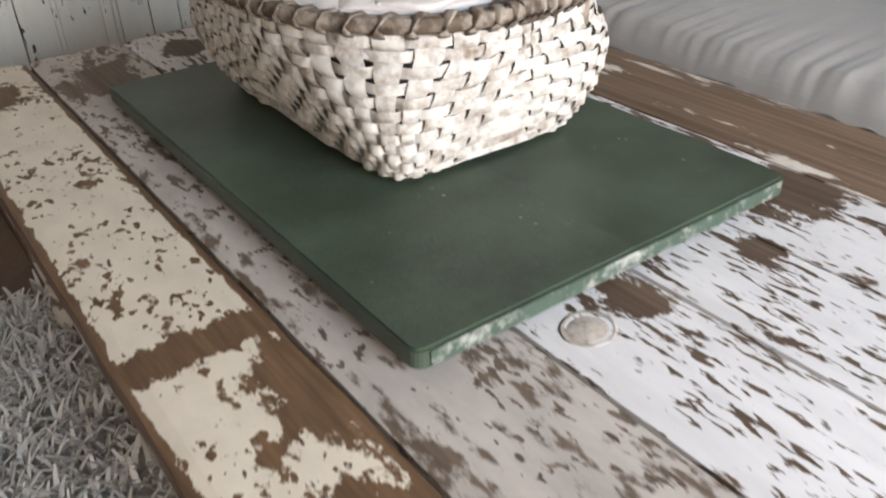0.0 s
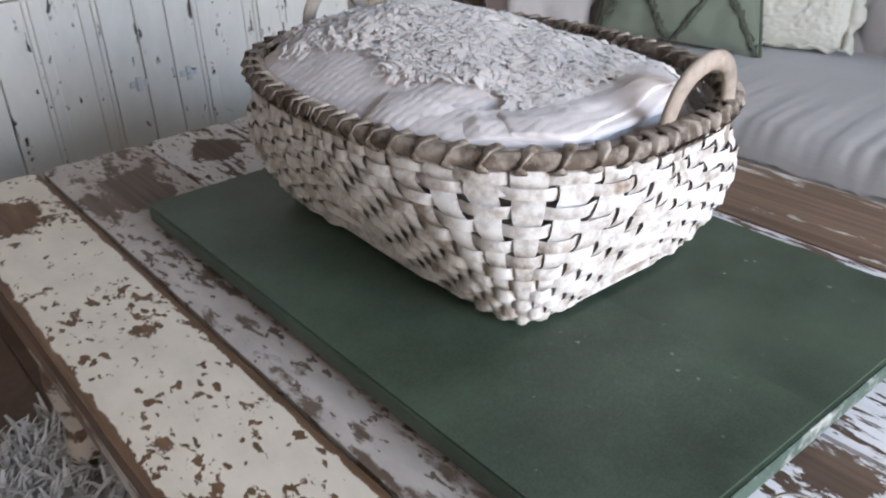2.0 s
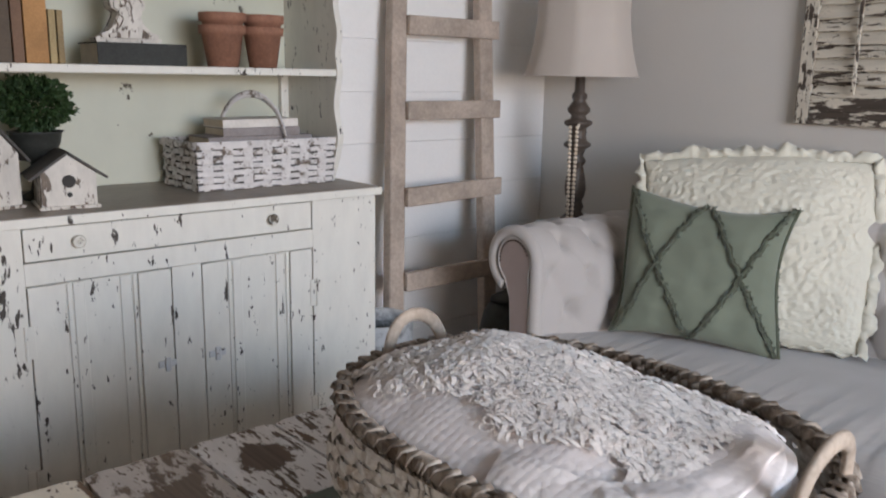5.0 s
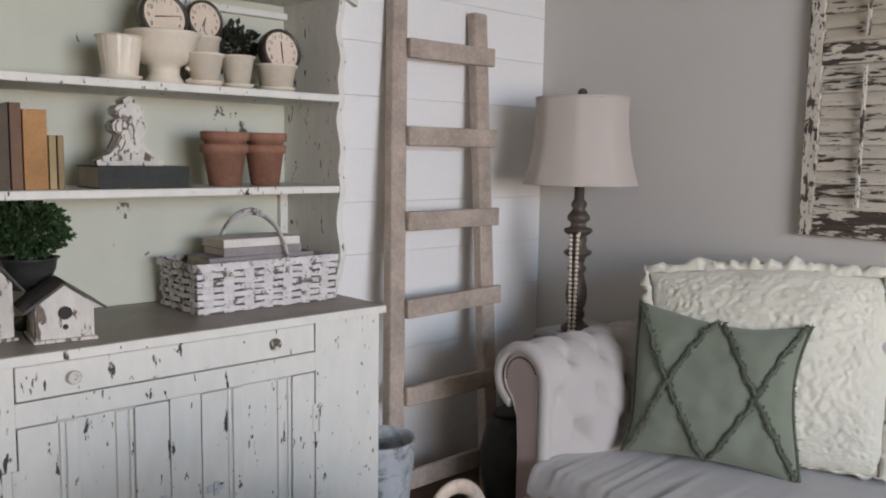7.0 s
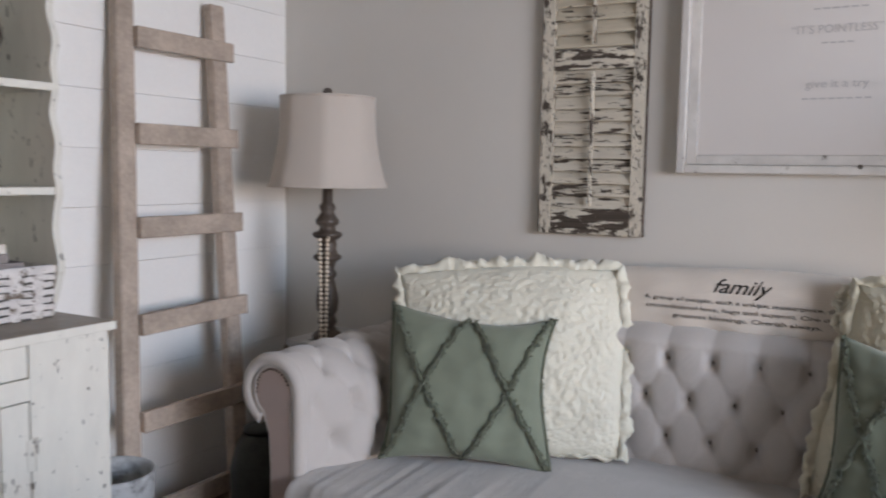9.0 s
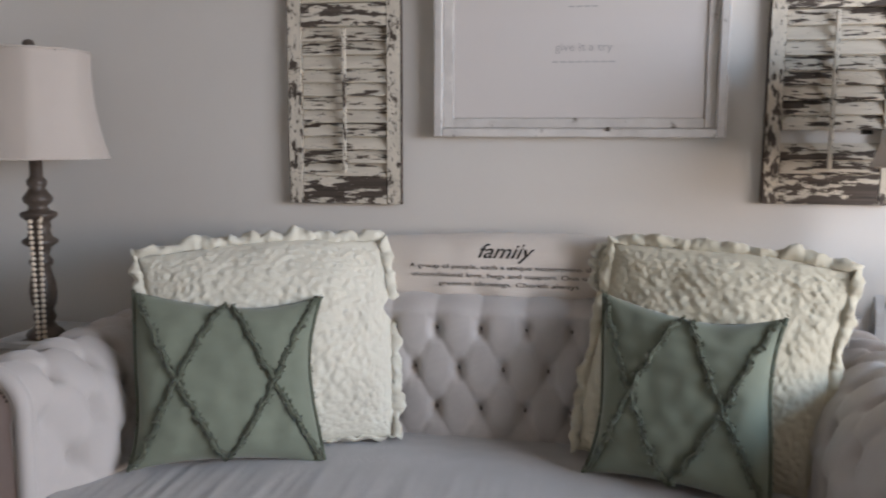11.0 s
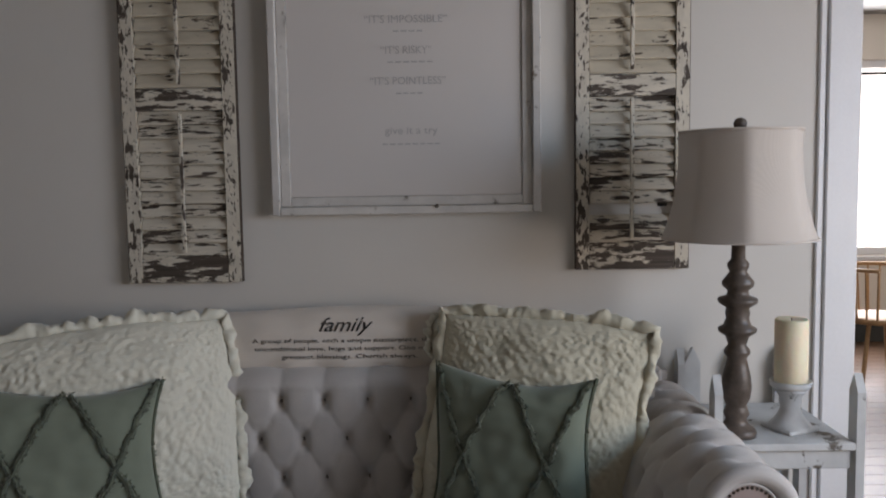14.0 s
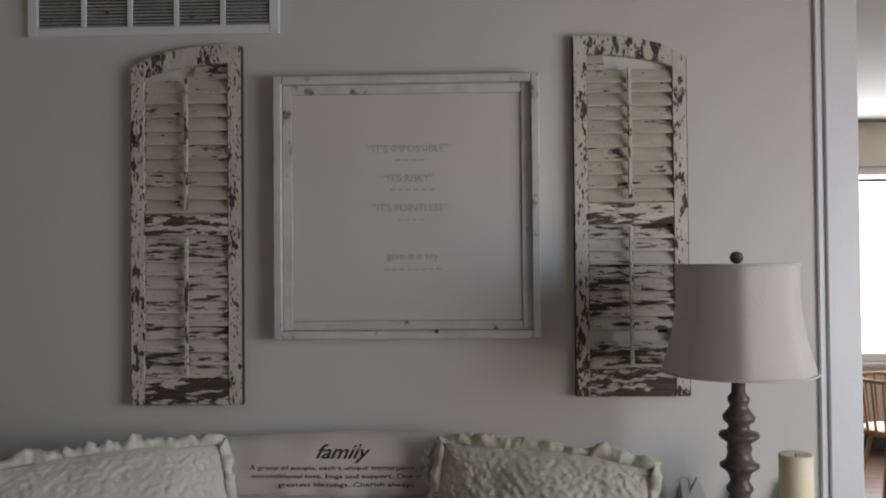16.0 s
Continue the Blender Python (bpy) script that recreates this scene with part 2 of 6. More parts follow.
# ---- builders ----
def place_of(ob):
    m = ob.matrix_basis.copy()
    while ob.parent:
        ob = ob.parent
        m = ob.matrix_basis @ m
    return m


def thing(name, label, category, at=(0, 0, 0), group="", kind="", turn=None):
    ob = new(name)
    ob.empty_display_size = 0.1
    ob.matrix_basis = turn if turn is not None else Matrix.Translation(at)
    return tagged(ob, label, category, group, kind)


def part(name, bm, material, parent=None, label="", smooth=False, local=False, kind=""):
    """Links a bmesh as one mesh object; its points are in the world's metres, or in the parent's where local."""
    if parent is not None and not local:
        bm.transform(place_of(parent).inverted())
    me = bpy.data.meshes.new(name)
    bm.to_mesh(me)
    bm.free()
    me.materials.append(material)
    if smooth:
        me.polygons.foreach_set("use_smooth", [True] * len(me.polygons))
    ob = new(name, me)
    ob.parent = parent
    return tagged(ob, label, kind=kind)


def box(x0, x1, y0, y1, z0, z1, bevel=0.0, bm=None, m=None, segments=1):
    out = bm if bm is not None else bmesh.new()
    one = bmesh.new()
    bmesh.ops.create_cube(one, size=1)
    one.transform(Matrix.Translation(((x0 + x1) / 2, (y0 + y1) / 2, (z0 + z1) / 2)) @ Matrix.Diagonal((abs(x1 - x0), abs(y1 - y0), abs(z1 - z0), 1)))
    if bevel:
        bmesh.ops.bevel(one, geom=one.edges[:], offset=bevel, segments=segments, affect="EDGES")
    if m is not None:
        one.transform(m)
    join(out, one)
    return out


def join(bm, other):
    table = {}
    for v in other.verts:
        table[v] = bm.verts.new(v.co)
    for f in other.faces:
        try:
            bm.faces.new([table[v] for v in f.verts])
        except ValueError:
            pass
    other.free()
    return bm


def lathe(profile, at=(0, 0, 0), segments=32, bm=None, wave=None):
    """Turned form from (radius, height) pairs, foot first."""
    bm = bm if bm is not None else bmesh.new()
    rings = []
    for r, z in profile:
        ring = []
        for k in range(segments):
            a = 2 * math.pi * k / segments
            rr = r * (wave(a, z) if wave else 1)
            ring.append(bm.verts.new((at[0] + rr * math.cos(a), at[1] + rr * math.sin(a), at[2] + z)))
        rings.append(ring)
    for a, b in zip(rings, rings[1:]):
        for k in range(segments):
            j = (k + 1) % segments
            bm.faces.new((a[k], a[j], b[j], b[k]))
    if profile[0][0] > 1e-4:
        bm.faces.new(rings[0][::-1])
    if profile[-1][0] > 1e-4:
        bm.faces.new(rings[-1])
    return bm


def tube(points, radius, segments=8, bm=None, closed=False, flat=1.0, up=Vector((0, 0, 1))):
    bm = bm if bm is not None else bmesh.new()
    pts = [Vector(p) for p in points]
    rings, n = [], len(pts)
    for i, p in enumerate(pts):
        a, b = pts[(i - 1) % n if closed else max(i - 1, 0)], pts[(i + 1) % n if closed else min(i + 1, n - 1)]
        d = (b - a).normalized()
        side = d.cross(up)
        side = side.normalized() if side.length > 1e-4 else Vector((1, 0, 0))
        top = side.cross(d)
        r = radius(i / max(n - 1, 1)) if callable(radius) else radius
        rings.append([bm.verts.new(p + side * (r * math.cos(2 * math.pi * k / segments)) + top * (r * flat * math.sin(2 * math.pi * k / segments))) for k in range(segments)])
    for a, b in list(zip(rings, rings[1:])) + ([(rings[-1], rings[0])] if closed else []):
        for k in range(segments):
            j = (k + 1) % segments
            bm.faces.new((a[k], a[j], b[j], b[k]))
    if not closed:
        bm.faces.new(rings[0][::-1])
        bm.faces.new(rings[-1])
    return bm


def sheet(f, nu, nv, bm=None, wrap=False):
    """A surface of points f(u, v), u and v from 0 to 1."""
    bm = bm if bm is not None else bmesh.new()
    g = [[bm.verts.new(f(i / nu, j / nv)) for j in range(nv + 1)] for i in range(nu if wrap else nu + 1)]
    for i in range(nu):
        for j in range(nv):
            k = (i + 1) % len(g)
            bm.faces.new((g[i][j], g[k][j], g[k][j + 1], g[i][j + 1]))
    return bm


def prism(outline, depth, m, bm=None):
    """A flat outline in x, z, pushed back along y by depth, then placed by m."""
    bm = bm if bm is not None else bmesh.new()
    a = [bm.verts.new(m @ Vector((x, 0, z))) for x, z in outline]
    b = [bm.verts.new(m @ Vector((x, depth, z))) for x, z in outline]
    n = len(a)
    bm.faces.new(a)
    bm.faces.new(b[::-1])
    for k in range(n):
        j = (k + 1) % n
        bm.faces.new((a[j], a[k], b[k], b[j]))
    bmesh.ops.recalc_face_normals(bm, faces=bm.faces[:])
    return bm


def lettering(text, size, align="CENTER", bold=0.0):
    """Flat letters in x, y as a bmesh."""
    cu = bpy.data.curves.new("letters", "FONT")
    cu.body, cu.size, cu.align_x, cu.resolution_u = text, size, align, 3
    cu.offset = bold
    ob = new("letters", cu)
    bpy.context.view_layer.update()
    me = bpy.data.meshes.new_from_object(ob.evaluated_get(bpy.context.evaluated_depsgraph_get()))
    bm = bmesh.new()
    bm.from_mesh(me)
    bpy.data.objects.remove(ob)
    bpy.data.curves.remove(cu)
    bpy.data.meshes.remove(me)
    return bm


def rough_up(bm, amount, scale, seed=0.0):
    for v in bm.verts:
        v.co += Vector(noise.noise_vector(v.co * scale + Vector((seed, seed, seed)))) * amount
    return bm


# ---- the room ----
floor = tagged(part("floor", box(ROOM_X0 - 0.2, 7.2, ROOM_Y0 - 2.2, ROOM_Y1 + 0.2, -0.15, -0.02), M["floor"]), "dark brown wooden floor of the sitting room", "floor", kind="structure")
ceiling = tagged(part("ceiling", box(ROOM_X0 - 0.2, 7.2, ROOM_Y0 - 2.2, ROOM_Y1 + 0.2, ROOM_Z, ROOM_Z + 0.15), M["ceiling"]), "unseen greige ceiling, darkened to bounce less light", "ceiling", kind="structure")
wall_north = tagged(part("wall_north", box(ROOM_X0 - 0.15, 7.2, ROOM_Y1, ROOM_Y1 + 0.15, -0.02, ROOM_Z), M["shiplap"]), "white shiplap board wall behind the hutch", "wall", kind="structure")
b = box(ROOM_X1, ROOM_X1 + 0.13, -0.58, ROOM_Y1, -0.02, ROOM_Z)
box(ROOM_X1, ROOM_X1 + 0.13, ROOM_Y0 - 2.0, -1.75, -0.02, ROOM_Z, bm=b)
box(ROOM_X1, ROOM_X1 + 0.13, -1.75, -0.58, 2.42, ROOM_Z, bm=b)
wall_east = tagged(part("wall_east", b, M["wall"]), "pale grey painted wall behind the sofa", "wall", kind="structure")


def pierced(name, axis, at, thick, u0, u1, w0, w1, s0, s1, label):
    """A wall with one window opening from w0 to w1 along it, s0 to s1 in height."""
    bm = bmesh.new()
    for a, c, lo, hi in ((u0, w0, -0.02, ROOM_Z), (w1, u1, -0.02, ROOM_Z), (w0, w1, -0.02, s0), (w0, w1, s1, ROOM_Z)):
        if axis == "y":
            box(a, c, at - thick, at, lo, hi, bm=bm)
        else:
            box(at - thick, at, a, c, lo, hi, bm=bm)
    return tagged(part(name, bm, M["wall_low_bounce"]), label, "wall", kind="structure")


pierced("wall_south", "y", ROOM_Y0, 0.15, ROOM_X0 - 0.15, ROOM_X1, -0.45, 1.69, 0.65, 2.2, "unseen dark greige wall with a large window, cutting bounced light")
pierced("wall_west", "x", ROOM_X0, 0.15, ROOM_Y0, ROOM_Y1, 0.1, 1.7, 0.7, 2.2, "unseen dark greige wall with a window, cutting bounced light")


def window(name, m, w, h):
    ob = thing(name, "white framed window with clear panes", "window", kind="structure", turn=m)
    for bx in ((-w / 2, w / 2, 0, 0.06), (-w / 2, w / 2, h - 0.06, h)):
        part("window_frame", box(bx[0], bx[1], 0.04, 0.10, bx[2], bx[3], 0.004), M["trim"], ob, local=True)
    for x in (-w / 2, -0.03, w / 2 - 0.06):
        part("window_frame", box(x, x + 0.06, 0.05, 0.09, 0.06, h - 0.06, 0.004), M["trim"], ob, local=True)
    part("window_sill", box(-w / 2 - 0.06, w / 2 + 0.06, -0.06, 0.02, -0.035, -0.002, 0.006), M["trim"], ob, local=True)


window("window_1", pose(0.62, ROOM_Y0, 0.65, 0, 0, 180), 2.14, 1.55)
window("window_2", pose(ROOM_X0, 0.9, 0.7, 0, 0, 90), 1.6, 1.5)

# casing of the doorway to the next room
for name, args in (("trim", (ROOM_X1 - 0.022, ROOM_X1 + 0.15, -0.60, -0.495, 0, 2.42)), ("trim", (ROOM_X1 - 0.012, ROOM_X1 - 0.001, -0.494, -0.470, 0, 2.44)), ("trim", (ROOM_X1 - 0.022, ROOM_X1 + 0.15, -1.84, -1.735, 0, 2.42)), ("trim", (ROOM_X1 - 0.022, ROOM_X1 + 0.15, -1.84, -0.495, 2.421, 2.53))):
    tagged(part(name, box(*args, 0.004), M["trim"]), "white painted door casing", "trim", kind="structure")
tagged(part("baseboard", box(ROOM_X1 - 0.016, ROOM_X1 - 0.001, -0.469, ROOM_Y1 - 0.03, 0, 0.14, 0.004), M["trim"]), "white painted baseboard", "baseboard", kind="structure")
# next room
b = box(6.7, 6.85, ROOM_Y0 - 2.0, -3.05, -0.02, ROOM_Z)
box(6.7, 6.85, -1.65, ROOM_Y1, -0.02, ROOM_Z, bm=b)
box(6.7, 6.85, -3.05, -1.65, -0.02, 0.7, bm=b)
box(6.7, 6.85, -3.05, -1.65, 2.25, ROOM_Z, bm=b)
tagged(part("backdrop", box(7.6, 7.62, -4.5, 0.5, -0.5, 3.5), plain("bright_outdoors", (0.9, 0.9, 0.9)))
       , "blank bright daylight outside the far window", "backdrop", kind="structure")
glow = bpy.data.materials["bright_outdoors"].node_tree.nodes["Principled BSDF"]
glow.inputs["Emission Color"].default_value, glow.inputs["Emission Strength"].default_value = (1, 0.98, 0.95, 1), 4.0
M["cream_wall"] = plain("cream_wall", (0.72, 0.66, 0.58), 0.8, 0.03, 2)
tagged(part("wall_far", b, M["cream_wall"]), "cream wall of the bright next room", "wall", kind="structure")
tagged(part("wall_far_south", box(2.82, 6.85, ROOM_Y0 - 2.15, ROOM_Y0 - 2.0, -0.02, ROOM_Z), M["cream_wall"]), "cream side wall of the next room", "wall", kind="structure")
window("window_3", pose(6.7, -2.35, 0.7, 0, 0, -90), 1.4, 1.55)
# ---- coffee table ----
TABLE_Z, TX0, TX1, TY0, TY1 = 0.532, 0.140, 1.205, -0.12, 1.725
table = thing("coffee_table", "low plank table with cream paint flaking off brown wood", "coffee table", (0.67, 0.8, 0))
planks = [(0.140, 0.303, "plank_cream"), (0.309, 0.487, "plank_grey"), (0.493, 0.661, "plank_white"), (0.667, 0.826, "plank_white"), (0.832, 1.010, "plank_white"), (1.016, 1.205, "plank_bare")]
for i, (x0, x1, mat) in enumerate(planks):
    bm = bmesh.new()
    n = 60
    rnd = random.Random(i)

    def top(u, v, x0=x0, x1=x1, i=i):
        y = TY0 + (TY1 - TY0) * u + (0.006 * noise.noise(Vector((v * 4, i * 7.0, 1))) if u in (0, 1) else 0)
        wob = 0.0022 * noise.noise(Vector((i * 9.1, y * 9, 0)))
        x = x0 + (x1 - x0) * v + (wob if v < 0.5 else -wob) * (1 if v in (0, 1) else 0.5)
        z = TABLE_Z - 0.0045 * (abs(2 * v - 1) ** 8) + 0.0008 * noise.noise(Vector((x * 20, y * 5, i)))
        return (x, y, z)
    sheet(top, n, 8, bm)
    r = bmesh.ops.extrude_edge_only(bm, edges=[e for e in bm.edges if e.is_boundary])
    for v in r["geom"]:
        if isinstance(v, bmesh.types.BMVert):
            v.co.z = TABLE_Z - 0.034
    part("plank", bm, M[mat], table, "plank of flaking paint" if i == 0 else "")
for x0, x1, y0, y1, n in ((0.155, 1.19, -0.08, -0.055, "apron"), (0.155, 1.19, 1.65, 1.675, "apron"), (0.160, 0.185, -0.05, 1.645, "apron"), (1.165, 1.19, -0.05, 1.645, "apron")):
    part(n, box(x0, x1, y0, y1, 0.38, 0.497, 0.003), M["plank_bare"], table)
for x in (0.2, 1.09):
    for y in (-0.05, 1.56):
        part("leg", lathe([(0.032, 0), (0.036, 0.05), (0.028, 0.1), (0.042, 0.2), (0.034, 0.3), (0.045, 0.36), (0.045, 0.497)], (x + 0.03, y + 0.04, 0), 16), M["plank_bare"], table, smooth=True)
part("knot", lathe([(0.029, 0.0), (0.030, 0.0009), (0.027, 0.0011), (0.025, 0.0003), (0.022, 0.0003), (0.020, 0.0009), (0.0, 0.0010)], (0.545, 0.452, TABLE_Z - 0.0006), 26, wave=lambda a, z: 1 + 0.05 * math.sin(2 * a + 1)), M["knot"], table, "round knot in the plank", smooth=True)

# ---- green board ----
board = thing("green_board", "dark green painted board of two planks laid on the table", "board", (0.645, 0.94, TABLE_Z))
for x0, x1, way in ((0.362, 0.65185, -1), (0.6519, 0.925, 1)):
    # outer corners worn round
    xo, xi, rc = (x0, x1, 0.014) if way < 0 else (x1, x0, 0.014)
    outline = [(xi, 0.490), (xi, 1.385)]
    for cy, a0 in ((1.385 - rc, 0), (0.490 + rc, 1)):
        for k in range(6):
            a = math.pi / 2 * k / 5
            c, d = (math.sin(a), math.cos(a)) if a0 == 0 else (math.cos(a), -math.sin(a))
            outline.append((xo - way * rc + way * rc * c, cy + rc * d))
    bm = prism(outline, 0.022, Matrix(((1, 0, 0, 0), (0, 0, 1, 0), (0, 1, 0, TABLE_Z + 0.013), (0, 0, 0, 1))))
    rim = [e for e in bm.edges if all(v.co.z > TABLE_Z + 0.03 for v in e.verts) and not all(abs(v.co.x - xi) < 1e-5 for v in e.verts)]
    bmesh.ops.bevel(bm, geom=rim, offset=0.003, segments=2, affect="EDGES")
    part("plank", bm, M["green_board"], board)
part("edge_strip", box(0.378, 0.909, 0.4872, 0.4896, TABLE_Z + 0.0135, TABLE_Z + 0.0318, 0.0008), M["green_edge"], board, "edge with paint worn to pale wood")
for y in (0.62, 1.22):
    part("batten", box(0.40, 0.89, y, y + 0.05, TABLE_Z + 0.0005, TABLE_Z + 0.0128, 0.001), M["plank_grey"], board)
BOARD_Z = TABLE_Z + 0.035
rnd = random.Random(2)
for x, y, r in [(0.634, 0.578, 0.0045), (0.656, 0.682, 0.004), (0.493, 0.644, 0.003), (0.60, 0.62, 0.002), (0.86, 0.60, 0.003), (0.80, 0.70, 0.0022)] + [(rnd.uniform(0.38, 0.9), rnd.uniform(0.5, 0.75), rnd.uniform(0.001, 0.0026)) for _ in range(26)]:
    part("paint_fleck", lathe([(r, 0), (r * 0.8, 0.0005), (0, 0.0006)], (x, y, BOARD_Z), 8, wave=lambda a, z, x=x: 1 + 0.3 * math.sin(3 * a + x * 90)), M["green_edge"], board, "pale chip in the green paint")

# ---- basket on the board ----
basket = thing("laundry_basket", "large whitewashed splint basket with bentwood handles on the green board", "basket", (0.675, 1.02, BOARD_Z))
BC, BH = Vector((0.678, 1.013)), 0.213


def ring(s, h):
    """A point of the basket's wall: s round it from 0 to 1, h from foot 0 to rim 1; also the outward way."""
    e = min(1, h * 1.15)
    a = 0.152 + 0.078 * math.sin(e * math.pi / 2) - 0.006 * (1 - min(1, h * 10))
    c = 0.245 + 0.072 * math.sin(e * math.pi / 2) - 0.006 * (1 - min(1, h * 10))
    p = 11.0 - 8.5 * min(1, h * 1.25) ** 0.6
    ang = 2 * math.pi * s
    # even steps round a long form
    ang = ang - 0.16 * math.sin(2 * ang)
    co, si = math.cos(ang), math.sin(ang)
    x, y = a * math.copysign(abs(co) ** (2 / p), co), c * math.copysign(abs(si) ** (2 / p), si)
    nrm = Vector((math.copysign(abs(x / a) ** (p - 1), x) / a, math.copysign(abs(y / c) ** (p - 1), y) / c, 0)).normalized()
    return Vector((BC.x + x, BC.y + y, BOARD_Z + 0.004 + BH * h)), nrm


STEPS = 480
table_len = [0.0]
for k in range(STEPS):
    table_len.append(table_len[-1] + (ring((k + 1) / STEPS, 0.6)[0] - ring(k / STEPS, 0.6)[0]).length)


def even(s):
    want = (s % 1.0) * table_len[-1]
    return np.interp(want, table_len, [k / STEPS for k in range(STEPS + 1)])


STAKES, ROWS_B = 56, 12
rnd = random.Random(5)
for r in range(ROWS_B):
    h0 = 0.02 + r * 0.075
    hh = 0.0615 * BH
    jit = [rnd.uniform(-0.0017, 0.0017) for _ in range(STAKES)]

    def weave(u, v, h0=h0, r=r, hh=hh, jit=jit):
        s = even(u)
        p, nrm = ring(s, h0 + 0.034)
        ph = math.sin(math.pi * (u * STAKES + r))
        off = 0.0036 * min(1, 0.5 + 2.2 * h0) * math.copysign(abs(ph) ** 0.42, ph)
        k = int(u * STAKES) % STAKES
        lift = jit[k] * (1 - abs(2 * ((u * STAKES) % 1) - 1))
        bulge = 0.0005 * math.sin(math.pi * v) + jit[k] * 0.8 * (v - 0.5)
        return p + nrm * (off + bulge) + Vector((0, 0, (v - 0.5) * hh + lift))
    bm = sheet(weave, STAKES * 6, 3, wrap=True)
    part("weaver", bm, M["splint"], basket, smooth=True)
for k in range(STAKES):
    def stake(u, v, k=k):
        h = v * 0.96
        s = even((k + 0.5) / STAKES + (u - 0.5) * 0.80 / STAKES * (0.72 + 0.28 * h))
        p, nrm = ring(s, h)
        ph = math.sin(math.pi * (k + 0.5 + 0.5) + math.pi * ((h - 0.02) / 0.075))
        row = (h - 0.054) / 0.075
        sg = math.cos(math.pi * row) * (1 if k % 2 else -1)
        off = 0.0026 * math.copysign(abs(sg) ** 0.45, sg)
        return p + nrm * (off + 0.0012 * math.sin(math.pi * u))
    part("stake", sheet(stake, 3, 44), M["splint"], basket, smooth=True)
# flat foot of the basket
bm = bmesh.new()
fv = [bm.verts.new(ring(k / 60, 0.0)[0] + Vector((0, 0, 0.002))) for k in range(60)]
bm.faces.new(fv)
part("base", bm, M["splint"], basket)
for off, rad in ((0.005, 0.0052), (-0.005, 0.0052)):
    part("rim_hoop", tube([ring(k / 120, 1.0)[0] + ring(k / 120, 1.0)[1] * off - Vector((0, 0, 0.006)) for k in range(120)], rad, 8, closed=True, flat=1.9), M["rim"], basket, smooth=True)
for k in range(74):
    s0, s1 = even(k / 74), even((k + 0.55) / 74)
    (p, n), (q, _) = ring(s0, 1.0), ring(s1, 1.0)
    pts = [p + n * 0.003 + Vector((0, 0, -0.021)), p + n * 0.0106 + Vector((0, 0, -0.015)), p + n * 0.0110 + Vector((0, 0, -0.006)), p * 0.7 + q * 0.3 + n * 0.009 + Vector((0, 0, 0.0048)), p * 0.3 + q * 0.7 - n * 0.009 + Vector((0, 0, 0.0048)), q - n * 0.0130 + Vector((0, 0, -0.006)), q - n * 0.003 + Vector((0, 0, -0.020))]
    part("lashing", tube(pts, 0.0072, 6, flat=0.15), M["rim"], basket, smooth=True)
for cx, cy, half, tilt in ((0.722, 0.714, 0.054, -0.03), (0.672, 1.300, 0.054, 0.03)):
    pts = []
    for k in range(25):
        a = math.pi * k / 24
        pts.append((cx - half * math.cos(a), cy + tilt * math.sin(a) * 0.4, BOARD_Z + BH - 0.045 + 0.106 * math.sin(a) ** 0.55))
    part("handle", tube(pts, 0.0108, 10, flat=0.55, up=Vector((0, 1, 0))), M["handle"], basket, "bent tan wood handle", smooth=True)

# ---- folded linens in the basket ----
linens = thing("linen_stack", "folded ivory linens with a ruffled lace throw heaped in the basket", "linens", (0.66, 1.02, BOARD_Z + 0.02))
LC = Vector((0.655, 1.02))


def heap(x, y, lift=0.0):
    """Height of the heaped linens over a place given from their middle: highest towards the far handle."""
    r = min(1.0, (abs(x / 0.200) ** 3.2 + abs(y / 0.292) ** 3.2) ** (1 / 3.2))
    high = 0.050 + 0.075 * y + 0.030 * x + 0.012 * math.exp(-((x - 0.03) ** 2 + (y - 0.17) ** 2) / 0.012)
    return BOARD_Z + BH - 0.004 + lift + high * (1 - r ** 2.6) + 0.0055 * noise.noise(Vector((x * 14, y * 14, 2))) * min(1, r * 3)


def mound(u, v, lift=0.0, grow=1.0):
    a, r = 2 * math.pi * u, v
    co, si = math.cos(a), math.sin(a)
    x, y = 0.200 * grow * r * math.copysign(abs(co) ** 0.62, co), 0.292 * grow * r * math.copysign(abs(si) ** 0.62, si)
    return Vector((LC.x + x, LC.y + y, heap(x, y, lift)))


def quilted(u, v):
    """The smooth sheet, tucked in at its border."""
    p = mound(u, v, -0.006)
    puff = noise.noise(p * 31)
    return p + Vector((0, 0, 0.0008 * puff - 0.03 * max(0, v - 0.93) / 0.07))


part("folded_sheet", sheet(quilted, 160, 50, wrap=True), M["quilted_sheet"], linens, "smooth ivory quilted sheet, folded", smooth=True)
